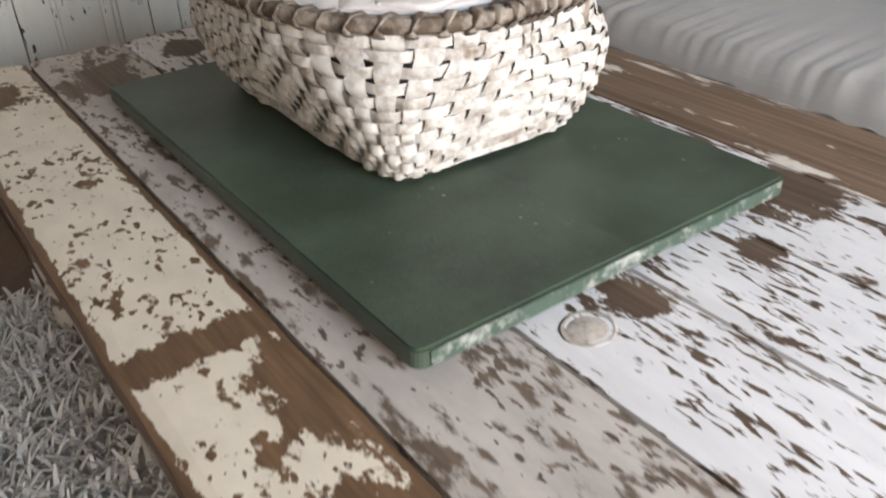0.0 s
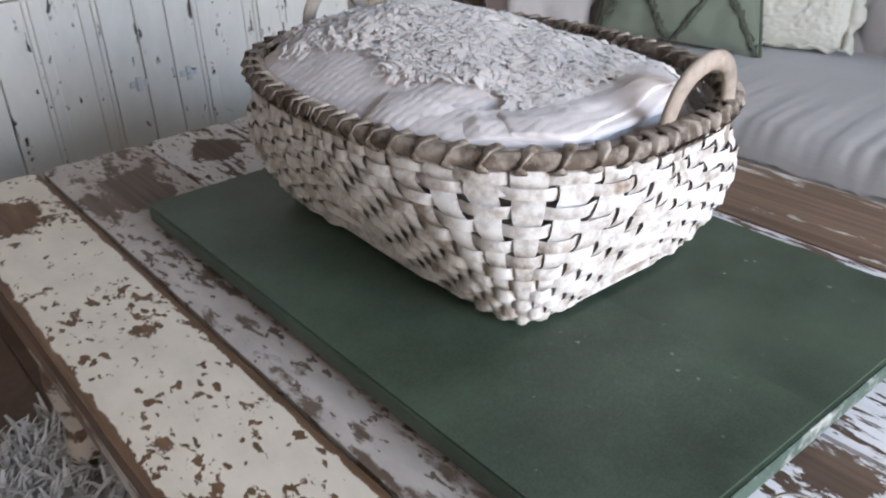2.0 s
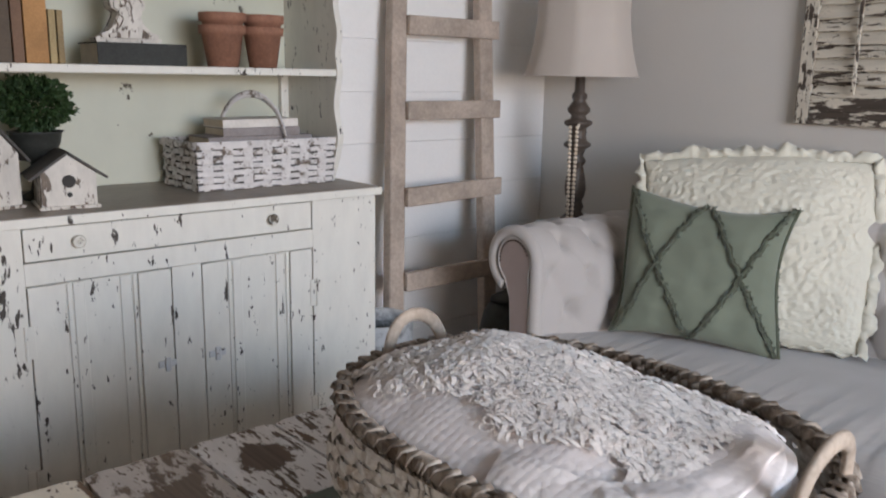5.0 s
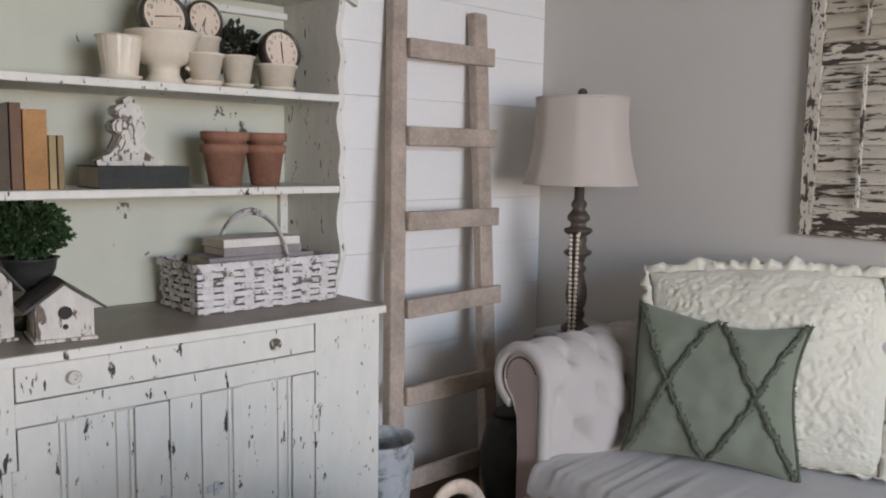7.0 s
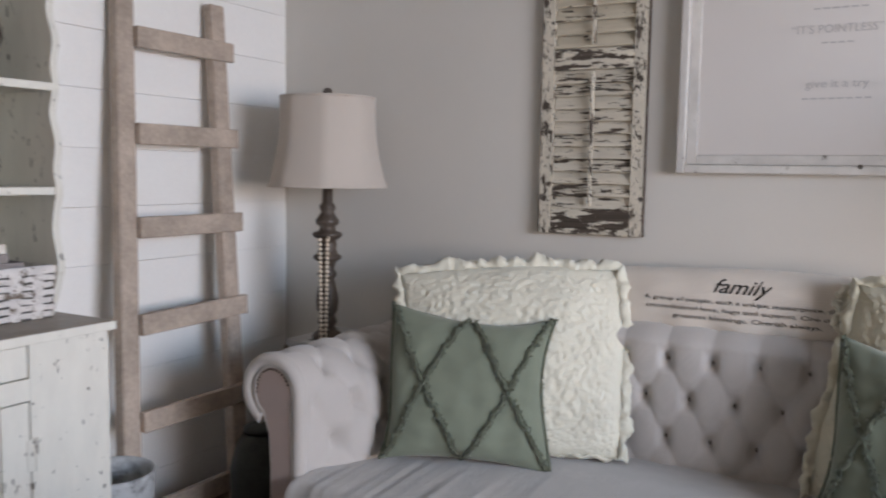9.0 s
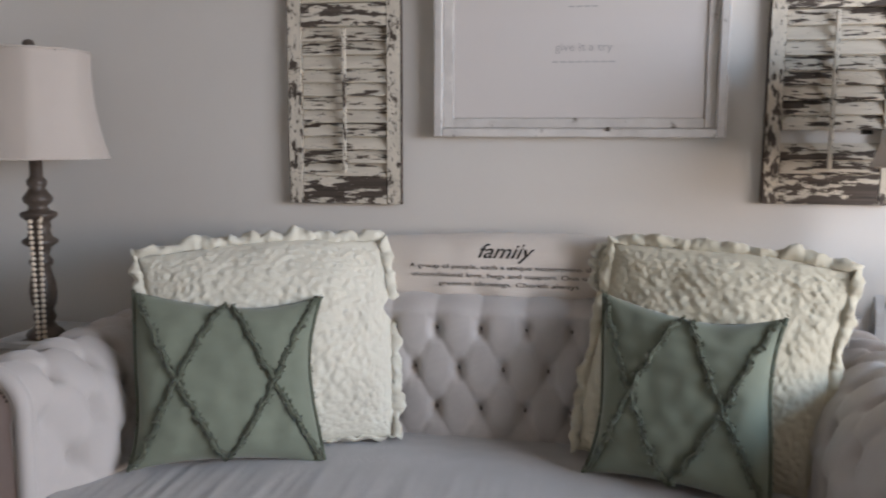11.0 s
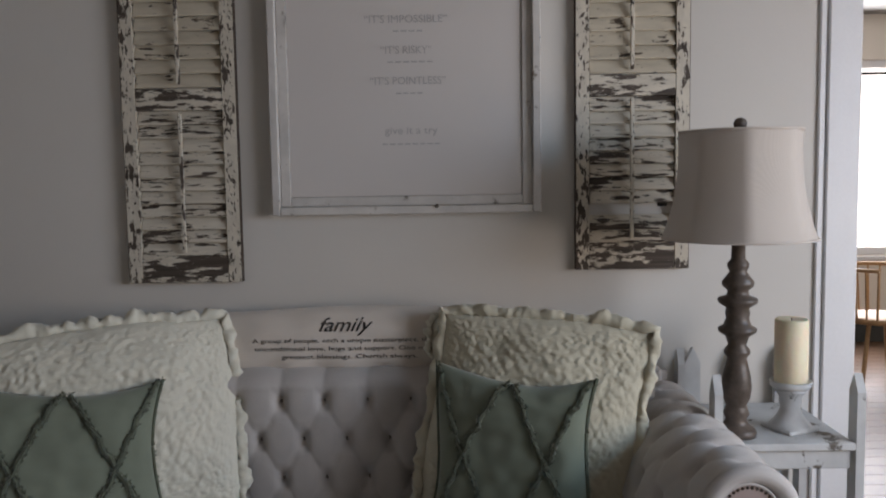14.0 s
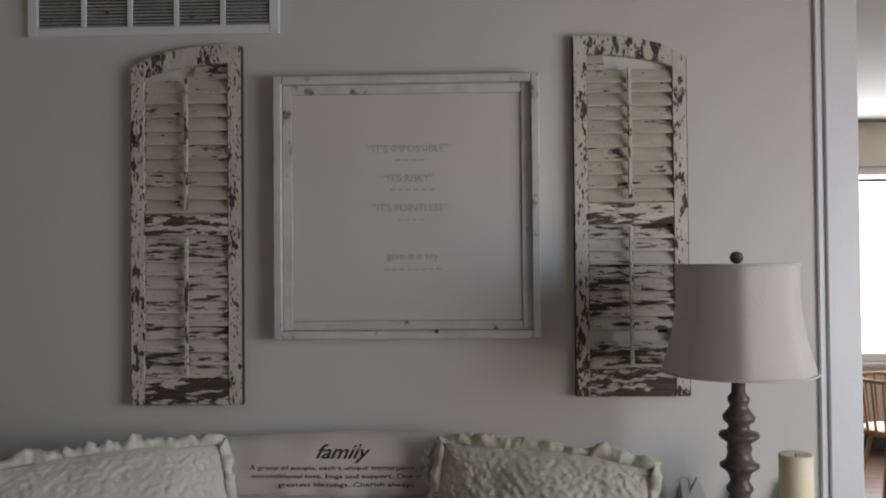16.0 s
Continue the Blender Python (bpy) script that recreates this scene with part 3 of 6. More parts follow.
# hems of the folded layers, loosest at the near corner
for k, (lift, r0, r1, u0, u1) in enumerate(((0.000, 0.70, 0.945, 0.52, 0.96), (0.003, 0.70, 0.930, 0.56, 0.93), (0.006, 0.70, 0.915, 0.60, 0.90), (0.009, 0.70, 0.895, 0.64, 0.86))):
    def layer(a, c, lift=lift, r0=r0, r1=r1, u0=u0, u1=u1, k=k):
        u = u0 + (u1 - u0) * a
        edge = r1 + 0.022 * math.sin(a * 9 + k * 1.7) * c + 0.05 * math.exp(-((u - 0.715) / 0.035) ** 2)
        q = min(c / 0.88, 1.0)
        p = mound(u, r0 + (edge - r0) * q, lift)
        p.z += 0.003 * math.exp(-((u - 0.72) / 0.06) ** 2) * q
        sink = lift * (1 - min(1, c * 2.2)) + (0.005 * (c - 0.88) / 0.12 if c > 0.88 else 0) + lift * max(0, abs(2 * a - 1) - 0.85) * 6.6
        fold = 0.0018 * math.sin(a * 15 + k * 1.3) * c + 0.0030 * noise.noise(Vector((p.x * 24, p.y * 24, k * 5.0)))
        return p + Vector((0, 0, fold - sink))
    part("folded_layer", sheet(layer, 90, 24), M["quilted_sheet"], linens, "folded sheet hem lying over the next", smooth=True)


def lace_here(x, y):
    """The lace throw covers the heap but for its smooth near border and near end."""
    return (abs((x - 0.02) / 0.185) ** 3 + abs((y - 0.02) / 0.275) ** 3 < 1 and x > -0.115 + 0.18 * max(0, -y) + 0.016 * math.sin(y * 34) - 0.10 * max(0, y)
            and y > -0.205 + 0.014 * math.sin(x * 40))


M["lace_cloth"] = plain("knotted_lace_cloth", (0.66, 0.585, 0.535), 0.95, 0.22, 60, 0.35, 260, sheen=0.2)
bm = bmesh.new()
cells = {}
STEP = 0.0045
for i in range(-48, 49):
    for j in range(-66, 67):
        x, y = i * STEP, j * STEP
        hole = noise.noise(Vector((x * 95, y * 95, 4.0)))
        if lace_here(x, y) and hole > -0.20:
            cells[i, j] = bm.verts.new((LC.x + x + 0.0015 * noise.noise(Vector((x * 300, y * 300, 0))), LC.y + y + 0.0015 * noise.noise(Vector((x * 300, y * 300, 9))), heap(x, y) + 0.0005 + 0.0022 * abs(noise.noise(Vector((x * 60, y * 60, 1)))) + 0.0015 * hole))
for (i, j), v in cells.items():
    four = [cells.get(k) for k in ((i, j), (i + 1, j), (i + 1, j + 1), (i, j + 1))]
    if all(four):
        bm.faces.new(four)
part("lace_cloth", bm, M["lace_cloth"], linens, "open knotted lace cloth with ragged holes", smooth=True, kind="stuff")
rnd = random.Random(11)
bm = bmesh.new()
for k in range(5200):
    x, y = rnd.uniform(-0.2, 0.2), rnd.uniform(-0.29, 0.29)
    if not lace_here(x, y):
        continue
    petal = rnd.random() < 0.34
    n = rnd.randint(5, 8) if petal else rnd.randint(7, 13)
    ang, turn = rnd.gauss(-1.9, 0.7) if petal else rnd.uniform(0, 6.28), rnd.choice((-1, 1)) * (rnd.uniform(0.05, 0.25) if petal else rnd.uniform(0.35, 0.95))
    wide, high = (rnd.uniform(0.0020, 0.0042) if petal else rnd.uniform(0.0006, 0.0013)), rnd.uniform(0.0003, 0.0016)
    edge = 4.0 if y > 0.2 or x > 0.14 else 1.0
    prev = None
    for j in range(n):
        q = j / (n - 1)
        z = heap(x, y) + 0.0012 + high * edge * math.sin(math.pi * q) + (0.0008 if petal else 0.0)
        s = Vector((-math.sin(ang), math.cos(ang), 0)) * wide * (math.sin(math.pi * (0.12 + 0.76 * q)) if petal else 1)
        tip = Vector((0, 0, (0.0007 if petal else 0.0002) * math.sin(j * 1.9 + k)))
        row = (bm.verts.new(Vector((LC.x + x, LC.y + y, z)) - s + tip), bm.verts.new(Vector((LC.x + x, LC.y + y, z)) + s - tip))
        if prev:
            bm.faces.new((prev[0], prev[1], row[1], row[0]))
        prev = row
        ang += turn + rnd.uniform(-0.25, 0.25)
        x, y = x + 0.0046 * math.cos(ang), y + 0.0046 * math.sin(ang)
part("lace_fringe", bm, M["lace"], linens, "ragged ivory lace loops and petals", smooth=True, kind="stuff")


# ---- rug ----
rug = thing("shag_rug", "grey and white shaggy rug under the table", "rug", (0.3, 0.6, 0))
part("backing", box(-1.15, 1.5, -1.2, 1.76, 0.001, 0.014, 0.003), M["rug_base"], rug)
rng = np.random.default_rng(3)


def pile(count, x0, x1, y0, y1):
    n = count
    px, py = rng.uniform(x0, x1, n), rng.uniform(y0, y1, n)
    a, ln, w = rng.uniform(0, 2 * np.pi, n), rng.uniform(0.03, 0.06, n), rng.uniform(0.0030, 0.0070, n)
    bend = rng.uniform(0.3, 1.1, n)
    verts = []
    for q in (0.0, 0.35, 0.7, 1.0):
        reach = ln * bend * q ** 1.6
        zz = 0.012 + ln * q * (1 - 0.35 * bend * q)
        cx, cy = px + np.cos(a) * reach, py + np.sin(a) * reach
        ww = w * (1.15 - 0.8 * q)
        verts += [np.stack([cx - np.sin(a) * ww, cy + np.cos(a) * ww, zz], 1), np.stack([cx + np.sin(a) * ww, cy - np.cos(a) * ww, zz], 1)]
    v = np.stack(verts, 1).reshape(-1, 3)
    f = [(8 * i + 2 * k, 8 * i + 2 * k + 1, 8 * i + 2 * k + 3, 8 * i + 2 * k + 2) for i in range(n) for k in range(3)]
    me = bpy.data.meshes.new("pile")
    me.from_pydata((v - np.array((0.3, 0.6, 0))).tolist(), [], f)
    me.materials.append(M["rug"])
    ob = new("pile", me)
    ob.parent = rug
    tagged(ob, "shaggy grey and white pile", kind="stuff")


pile(15000, -0.75, 0.5, 0.0, 1.775)
pile(5000, -1.14, 1.45, -1.18, 0.0)
# ---- hutch ----
HX0, HX1, HF, HB = 0.190, 1.420, 2.42, 2.90
hutch = thing("hutch", "tall pale green chippy hutch with open shelves over two doors", "hutch", (0.805, 2.66, 0))
part("side", box(HX0, HX0 + 0.02, HF + 0.022, HB, 0, 0.832, 0.002), M["hutch"], hutch)
part("side", box(HX1 - 0.02, HX1, HF + 0.022, HB, 0, 0.832, 0.002), M["hutch"], hutch)
part("base_back", box(HX0 + 0.02, HX1 - 0.02, HB - 0.015, HB, 0.05, 0.832), M["hutch_back"], hutch)
# dark panel behind the doors: the cabinet's inner shade as a colour
part("cabinet_inside", box(HX0 + 0.021, HX1 - 0.021, HF + 0.045, HF + 0.06, 0.03, 0.83), M["gap_shade"], hutch, "near-black panel, the cabinet's inner shade put into its colour")
# face frame
for x0, x1, z0, z1 in ((HX0, 0.418, 0, 0.832), (1.195, HX1, 0, 0.832), (0.7685, 0.849, 0.09, 0.6945), (0.418, 1.195, 0.695, 0.7485), (0.418, 1.195, 0, 0.0895)):
    part("face_frame", box(x0, x1, HF, HF + 0.022, z0, z1, 0.0012), M["hutch"], hutch)
M["knob"] = peeling("worn_knob_paint", (0.62, 0.60, 0.54), (0.10, 0.08, 0.06), 0.66, 60, edge=0.04, chips=0.5)
drawer = part("drawer", box(0.4215, 1.1915, HF + 0.001, HF + 0.02, 0.752, 0.829, 0.0018), M["hutch"], hutch, "long drawer with two knobs")
for x in (0.541, 1.062):
    prof = [(0.006, 0), (0.007, 0.006), (0.0150, 0.009), (0.0160, 0.014), (0.0125, 0.019), (0.0085, 0.0165), (0.0072, 0.0155), (0.0055, 0.0200), (0.0, 0.0206)]
    bm = lathe(prof, (0, 0, 0), 18)
    bm.transform(pose(x, HF + 0.001, 0.791, 90))
    part("knob", bm, M["knob"], drawer, "round painted knob", smooth=True)
for x0, x1, s, latch in ((0.4215, 0.766, 0.085, 0.744), (0.852, 1.1915, 0.072, 0.885)):
    door = part("door", box(x0, x1, HF + 0.010, HF + 0.02, 0.094, 0.691, 0.001), M["hutch"], hutch, "panelled cupboard door")
    for a, c in ((x0, x0 + s), (x1 - s, x1)):
        part("door_stile", box(a, c, HF + 0.0005, HF + 0.0095, 0.094, 0.691, 0.0015), M["hutch"], door)
    for a, c in ((x0 + s + 0.003, x0 + s + 0.013), (x0 + s + 0.017, x0 + s + 0.045), (x1 - s - 0.045, x1 - s - 0.017), (x1 - s - 0.013, x1 - s - 0.003)):
        part("bead", box(a, c, HF + 0.004, HF + 0.0095, 0.096, 0.689, 0.002), M["hutch"], door)
    bm = box(latch - 0.024, latch + 0.024, HF - 0.004, HF, 0.430, 0.448, 0.001)
    box(latch - 0.008, latch + 0.008, HF - 0.010, HF - 0.0042, 0.420, 0.458, 0.002, bm=bm)
    part("latch", bm, M["white_ceramic"], door, "painted turn latch")
for x in (0.408, 1.205):
    for z in (0.56, 0.20):
        bm = box(x - 0.022, x - 0.002, HF - 0.0025, HF - 0.0003, z - 0.04, z + 0.04, 0.0008)
        box(x + 0.002, x + 0.022, HF - 0.0025, HF - 0.0003, z - 0.04, z + 0.04, 0.0008, bm=bm)
        tube([(x, HF - 0.004, z - 0.042), (x, HF - 0.004, z + 0.042)], 0.0035, 8, bm)
        part("hinge", bm, M["hutch"], hutch, "painted over butt hinge")
part("worktop", box(HX0 - 0.012, HX1 + 0.012, HF - 0.014, HB, 0.8335, 0.858, 0.003), M["hutch_top"], hutch, "worn grey brown worktop")
part("worktop_edge", box(HX0 - 0.013, HX1 + 0.013, HF - 0.0175, HF - 0.0142, 0.834, 0.8565, 0.001), M["hutch"], hutch)
# open upper part
UF, UB, UX0, UX1 = 2.555, 2.86, 0.235, 1.375
n_boards = 1
for k in range(n_boards):
    a = UX0 + (UX1 - UX0) * k / n_boards
    c = UX0 + (UX1 - UX0) * (k + 1) / n_boards - 0.0005
    part("back_board", box(a, c, UB, UB + 0.014, 0.859, 1.90, 0.0012), M["hutch_back"], hutch)


def scallop(z):
    """Wavy front edge of the upper sides, as a depth."""
    lo = [(0.859, 0.055), (0.93, 0.02), (1.00, 0.0), (1.09, 0.045), (1.14, 0.03), (1.19, 0.0), (1.25, 0.03), (1.31, 0.0), (1.40, 0.05), (1.46, 0.01), (1.52, 0.035), (1.58, 0.0), (1.66, 0.055), (1.72, 0.02), (1.78, 0.0), (2.0, 0.0)]
    zs, ds = [p[0] for p in lo], [p[1] for p in lo]
    return float(np.interp(z, zs, ds))


for x in (UX0 - 0.02, UX1):
    zs = [0.859 + 0.012 * k for k in range(88)]
    sm = [sum(scallop(z + d) for d in (-0.018, -0.009, 0, 0.009, 0.018)) / 5 for z in zs]
    outline = [(UF - 0.004 + d * 0.55 if z > 0.97 else UF - 0.004 + d, z) for z, d in zip(zs, sm)] + [(UB + 0.014, zs[-1]), (UB + 0.014, 0.859)]
    part("scalloped_side", prism(outline, 0.02, Matrix(((0, 1, 0, x), (1, 0, 0, 0), (0, 0, 1, 0), (0, 0, 0, 1)))), M["hutch"], hutch, "side board with a scalloped edge")
SHELF1, SHELF2 = 1.203, 1.471
for z in (SHELF1, SHELF2, 1.78):
    part("shelf", box(UX0 + 0.001, UX1 - 0.001, UF + 0.001, UB - 0.001, z - 0.021, z, 0.002), M["hutch"], hutch)
part("ledger", box(UX0 + 0.001, UX1 - 0.002, UB - 0.028, UB - 0.001, 1.715, 1.735, 0.002), M["hutch"], hutch)
part("corner_batten", box(UX1 - 0.030, UX1 - 0.0015, UB - 0.022, UB - 0.0015, 0.859, SHELF1 - 0.022, 0.002), M["hutch"], hutch)
outline = [(UX0 - 0.045, 1.905), (UX0 - 0.045, 1.735)]
for k in range(41):
    x = UX0 - 0.03 + (UX1 - UX0 + 0.06) * k / 40
    outline.append((x, 1.735 + 0.040 * abs(math.sin(math.pi * (k / 40) * 4)) ** 0.8))
outline += [(UX1 + 0.045, 1.728), (UX1 + 0.045, 1.905)]
part("valance", prism(outline, 0.02, Matrix.Translation((0, UF - 0.025, 0))), M["hutch"], hutch, "valance with a scalloped lower edge")
part("crown", box(UX0 - 0.06, UX1 + 0.06, UF - 0.06, HB - 0.002, 1.906, 1.95, 0.006), M["hutch"], hutch)

# ---- ladder ----
ladder = thing("ladder", "weathered wooden ladder leaning against the shiplap wall", "ladder", (1.95, 2.69, 0))


def lean_y(z):
    return 2.862 - (1.83 - z) * 0.10


for (xa, xb, ztop) in ((1.690, 1.845, 1.865), (2.178, 2.248, 1.845)):
    bm = box(-0.034, 0.034, -0.022, 0.022, 0, 1, 0.004)
    for v in bm.verts:
        z = v.co.z * ztop
        v.co = Vector((v.co.x + xa + (xb - xa) * z / 1.86, v.co.y + lean_y(z), z))
    part("rail", bm, M["ladder"], ladder)
for k, zc in enumerate((1.676, 1.365, 1.065, 0.757, 0.452, 0.16)):
    f = zc / 1.86
    xl, xr = 1.690 + 0.155 * f + 0.026, 2.178 + 0.07 * f + 0.048
    bm = box(xl, xr, -0.012, 0.010, -0.034, 0.034, 0.003)
    bm.transform(Matrix.Translation((0, lean_y(zc) - 0.034, zc)))
    if k == 3:
        for v in bm.verts:
            v.co.z += 0.02 * (v.co.x - xl)
    part("rung", bm, M["ladder"], ladder)

# ---- sofa ----
M["bare_edge"] = plain("dark_bare_wood", (0.06, 0.043, 0.033), 0.8, 0.3, 20, 0.3, 90)
# buttons darker than the linen: the tufting pits' shadow in their colour
M["button"] = woven("taupe_button_pit_shade", (0.17, 0.145, 0.135), 700, 0.1)
SX, SB, SEAT = 1.80, 2.672, 0.392
sofa = thing("sofa", "long greige linen chesterfield sofa with rolled arms and deep button tufting", "sofa", (2.2, 1.13, 0))


def tuft(a, b):
    p, q = a + b / 2, a - b / 2
    crease = (abs(math.sin(math.pi * p)) * abs(math.sin(math.pi * q))) ** 0.22
    dp, dq = p - round(p), q - round(q)
    pit = 1 - math.exp(-(dp * dp + dq * dq) / (2 * 0.115 ** 2))
    return 0.34 * crease + 0.66 * pit


PITCH, ROWZ, BY0, BZ0 = 0.1315, 0.122, 1.098, 0.466


def back_front(u, v):
    y = 0.10 + 2.06 * u
    s = v * 0.572
    if s < 0.452:
        z, x = 0.30 + s, 2.505 - 0.012 * (s / 0.5)
        nx, nz = -1, 0
    else:
        a = (s - 0.452) / 0.12 * math.pi * 0.62
        x, z = 2.585 - 0.092 * math.cos(a), 0.752 + 0.040 * math.sin(a) * 1.0
        if a > math.pi / 2:
            x, z = 2.585 + 0.09 * (a - math.pi / 2), 0.792
        nx, nz = -math.cos(a), math.sin(a)
    a, b = (y - BY0) / PITCH, (min(z, 0.80) + (0.05 if s > 0.5 else 0) * 0 - BZ0) / ROWZ
    h = tuft(a, b)
    if b > 2.0:
        k = min(1, (b - 2) * 1.6)
        h = h * (1 - k) + (0.62 + 0.38 * abs(math.sin(math.pi * a)) ** 0.7) * k
    amp = 0.042
    return (x + nx * amp * h, y, z + nz * amp * 0.4 * h)


bm = sheet(back_front, 300, 78)
part("backrest", bm, M["sofa"], sofa, "tufted linen backrest", smooth=True)
part("back_frame", box(2.595, SB, 0.02, 2.24, 0.10, 0.786, 0.03, segments=3), M["sofa"], sofa)
btn_prof = [(0.0095, 0), (0.0105, 0.002), (0.008, 0.005), (0.0, 0.0062)]
for j in range(3):
    for i in range(-7, 8):
        y = BY0 + PITCH * (i + (0.5 if j % 2 else 0))
        if 0.2 < y < 2.08:
            bm = lathe(btn_prof, (0, 0, 0), 10)
            z = BZ0 + ROWZ * j
            bm.transform(pose(2.503 - 0.012 * ((z - 0.3) / 0.5), y, z, 0, -90, 0))
            part("button", bm, M["button"], sofa, smooth=True)


def arm(y_in, way):
    """A rolled arm; way +1 when its roll turns out towards +y."""
    yc, zc, r = y_in + way * 0.108, 0.613, 0.114
    path = [(y_in + way * 0.004, 0.20 + 0.05 * k) for k in range(7)]
    for k in range(31):
        a = math.pi - (math.pi * 1.36) * k / 30
        path.append((yc + way * r * math.cos(a), zc + r * math.sin(a)))
    ln = [0.0]
    for (a, b), (c, d) in zip(path, path[1:]):
        ln.append(ln[-1] + math.hypot(c - a, d - b))

    def surf(u, v):
        want = v * ln[-1]
        y, z = np.interp(want, ln, [p[0] for p in path]), np.interp(want, ln, [p[1] for p in path])
        x = SX + 0.012 + (2.60 - SX - 0.012) * u
        if z > zc or want > 0.45:
            nv = Vector((0, y - yc, z - zc)).normalized()
        else:
            nv = Vector((0, -way, 0))
        a, b = (x - 1.93) / 0.135, (want - 0.26) / 0.115
        h = tuft(a, b)
        fade = min(1, max(0, (x - SX - 0.02) / 0.10)) * min(1, max(0, (want - 0.12) / 0.1)) * min(1, max(0, (ln[-1] - want) / 0.12))
        off = -0.050 * (1 - h) * fade - 0.006 * (1 - min(1, (x - SX - 0.012) / 0.02))
        # the padding swells inwards behind the front border
        q = min(1, max(0, (x - SX - 0.03) / 0.22))
        swell = 0.105 * q * q * (3 - 2 * q) * min(1, max(0.0, (0.735 - z) / 0.22)) * (1 if want < 0.62 else 0)
        return Vector((x, y - way * swell, z)) + nv * off
    part("arm", sheet(surf, 110, 90), M["sofa"], sofa, "rolled tufted arm", smooth=True)
    inner = box(SX + 0.05, 2.60, min(y_in + way * 0.05, y_in + way * 0.12), max(y_in + way * 0.05, y_in + way * 0.12), 0.08, 0.54)
    part("arm_frame", inner, M["sofa"], sofa)
    # shaped front panel
    out = []
    for k in range(27):
        a = math.pi * 1.14 - (math.pi * 1.46) * k / 26
        out.append((way * (0.100 + 0.070 * math.cos(a)), zc + 0.002 + 0.074 * math.sin(a)))
    out += [(way * 0.118, 0.50), (way * 0.108, 0.42), (way * 0.108, 0.10), (way * 0.034, 0.10), (way * 0.034, 0.50)]
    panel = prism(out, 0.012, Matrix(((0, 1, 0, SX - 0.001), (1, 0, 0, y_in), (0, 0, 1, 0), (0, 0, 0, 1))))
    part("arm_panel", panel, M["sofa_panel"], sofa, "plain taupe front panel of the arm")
    bead = [(SX - 0.001, y_in + a, z) for a, z in out[:27]]
    bead = [(SX + 0.002, y_in + way * 0.032, 0.12)] + [(SX + 0.002, y_in + way * 0.032, 0.42)] + bead + [(SX + 0.002, y_in + way * 0.116, 0.49), (SX + 0.002, y_in + way * 0.110, 0.40), (SX + 0.002, y_in + way * 0.110, 0.12)]
    part("piping", tube(bead, 0.0030, 6, up=Vector((1, 0, 0))), M["sofa"], sofa, smooth=True)
    stud = None
    for k in range(5, 22):
        a, z = out[k][0] * 0.985 + way * 0.0016, zc + (out[k][1] - zc) * 0.90
        a = way * 0.108 + (a - way * 0.108) * 0.90
        m = pose(SX - 0.0012, y_in + a, z, 0, -90, 0)
        if stud is None:
            bm = lathe([(0.0042, 0), (0.0034, 0.0016), (0, 0.0026)], (0, 0, 0), 8)
            stud = part("nailhead", bm, M["bare_edge"], sofa, "small dark nailhead", local=True)
            stud.matrix_basis = place_of(sofa).inverted() @ m
        else:
            o = new("nailhead", stud.data)
            o.parent = sofa
            o.matrix_basis = place_of(sofa).inverted() @ m
    # padded front border of the roll
    rim = []
    for k in range(31):
        a = math.pi - (math.pi * 1.36) * k / 30
        rim.append((SX + 0.014, yc + way * 0.094 * math.cos(a), zc + 0.094 * math.sin(a)))
    rim = [(SX + 0.014, y_in + way * 0.016, 0.12), (SX + 0.014, y_in + way * 0.016, 0.40)] + rim
    part("arm_border", tube(rim, 0.022, 12, up=Vector((1, 0, 0))), M["sofa"], sofa, smooth=True)


arm(2.090, 1)
arm(0.150, -1)


def cushion_top(u, v):
    y = 0.155 + 1.938 * v
    s = u * 0.95
    if s < 0.10:
        a = s / 0.10 * math.pi / 2
        x, z = 1.775 - 0.045 * math.sin(math.pi / 2 - a) * 0 - 0.05 * math.cos(a) + 0.0, SEAT - 0.085 + 0.085 * math.sin(a)
        fold = 1.0
    else:
        x, z = 1.775 + (s - 0.10) * 0.90, SEAT
        fold = max(0.12, 1 - (s - 0.10) / 0.5)
    crown = 0.016 * math.sin(math.pi * min(1, max(0, (x - 1.72) / 0.8))) * math.sin(math.pi * v) ** 0.3
    pleat = noise.noise(Vector((x * 1.6 + y * 2.0, y * 17, 3.0))) + 0.5 * noise.noise(Vector((x * 3 + y, y * 40, 7.0)))
    return (x, y, z - 0.012 + crown + 0.0105 * fold * pleat)


part("seat_cushion", sheet(cushion_top, 70, 300), M["seat"], sofa, "pale pleated seat cover", smooth=True)
part("seat_box", box(1.745, 2.5, 0.156, 2.092, 0.333, SEAT - 0.03, 0.01), M["seat"], sofa)


def skirt(u, v):
    y = 0.157 + 1.934 * u
    return (1.733 + 0.0012 * math.sin(y * 31 + 2 * math.sin(y * 11)) + 0.006 * (1 - v), y, 0.06 + 0.275 * v)


part("front_skirt", sheet(skirt, 240, 6), M["seat"], sofa, "pale slipcover skirt", smooth=True)
part("base", box(1.76, SB, 0.157, 2.091, 0.05, 0.332, 0.01), M["seat"], sofa)
for y0, y1 in ((0.03, 0.118), (2.126, 2.214)):
    part("arm_base", box(SX + 0.014, SB, y0, y1, 0.05, 0.34, 0.01), M["sofa"], sofa)
for x in (1.82, 2.6):
    for y in (0.08, 2.16):
        part("foot", lathe([(0.02, 0), (0.03, 0.05)], (x, y, 0), 12), M["lamp"], sofa)


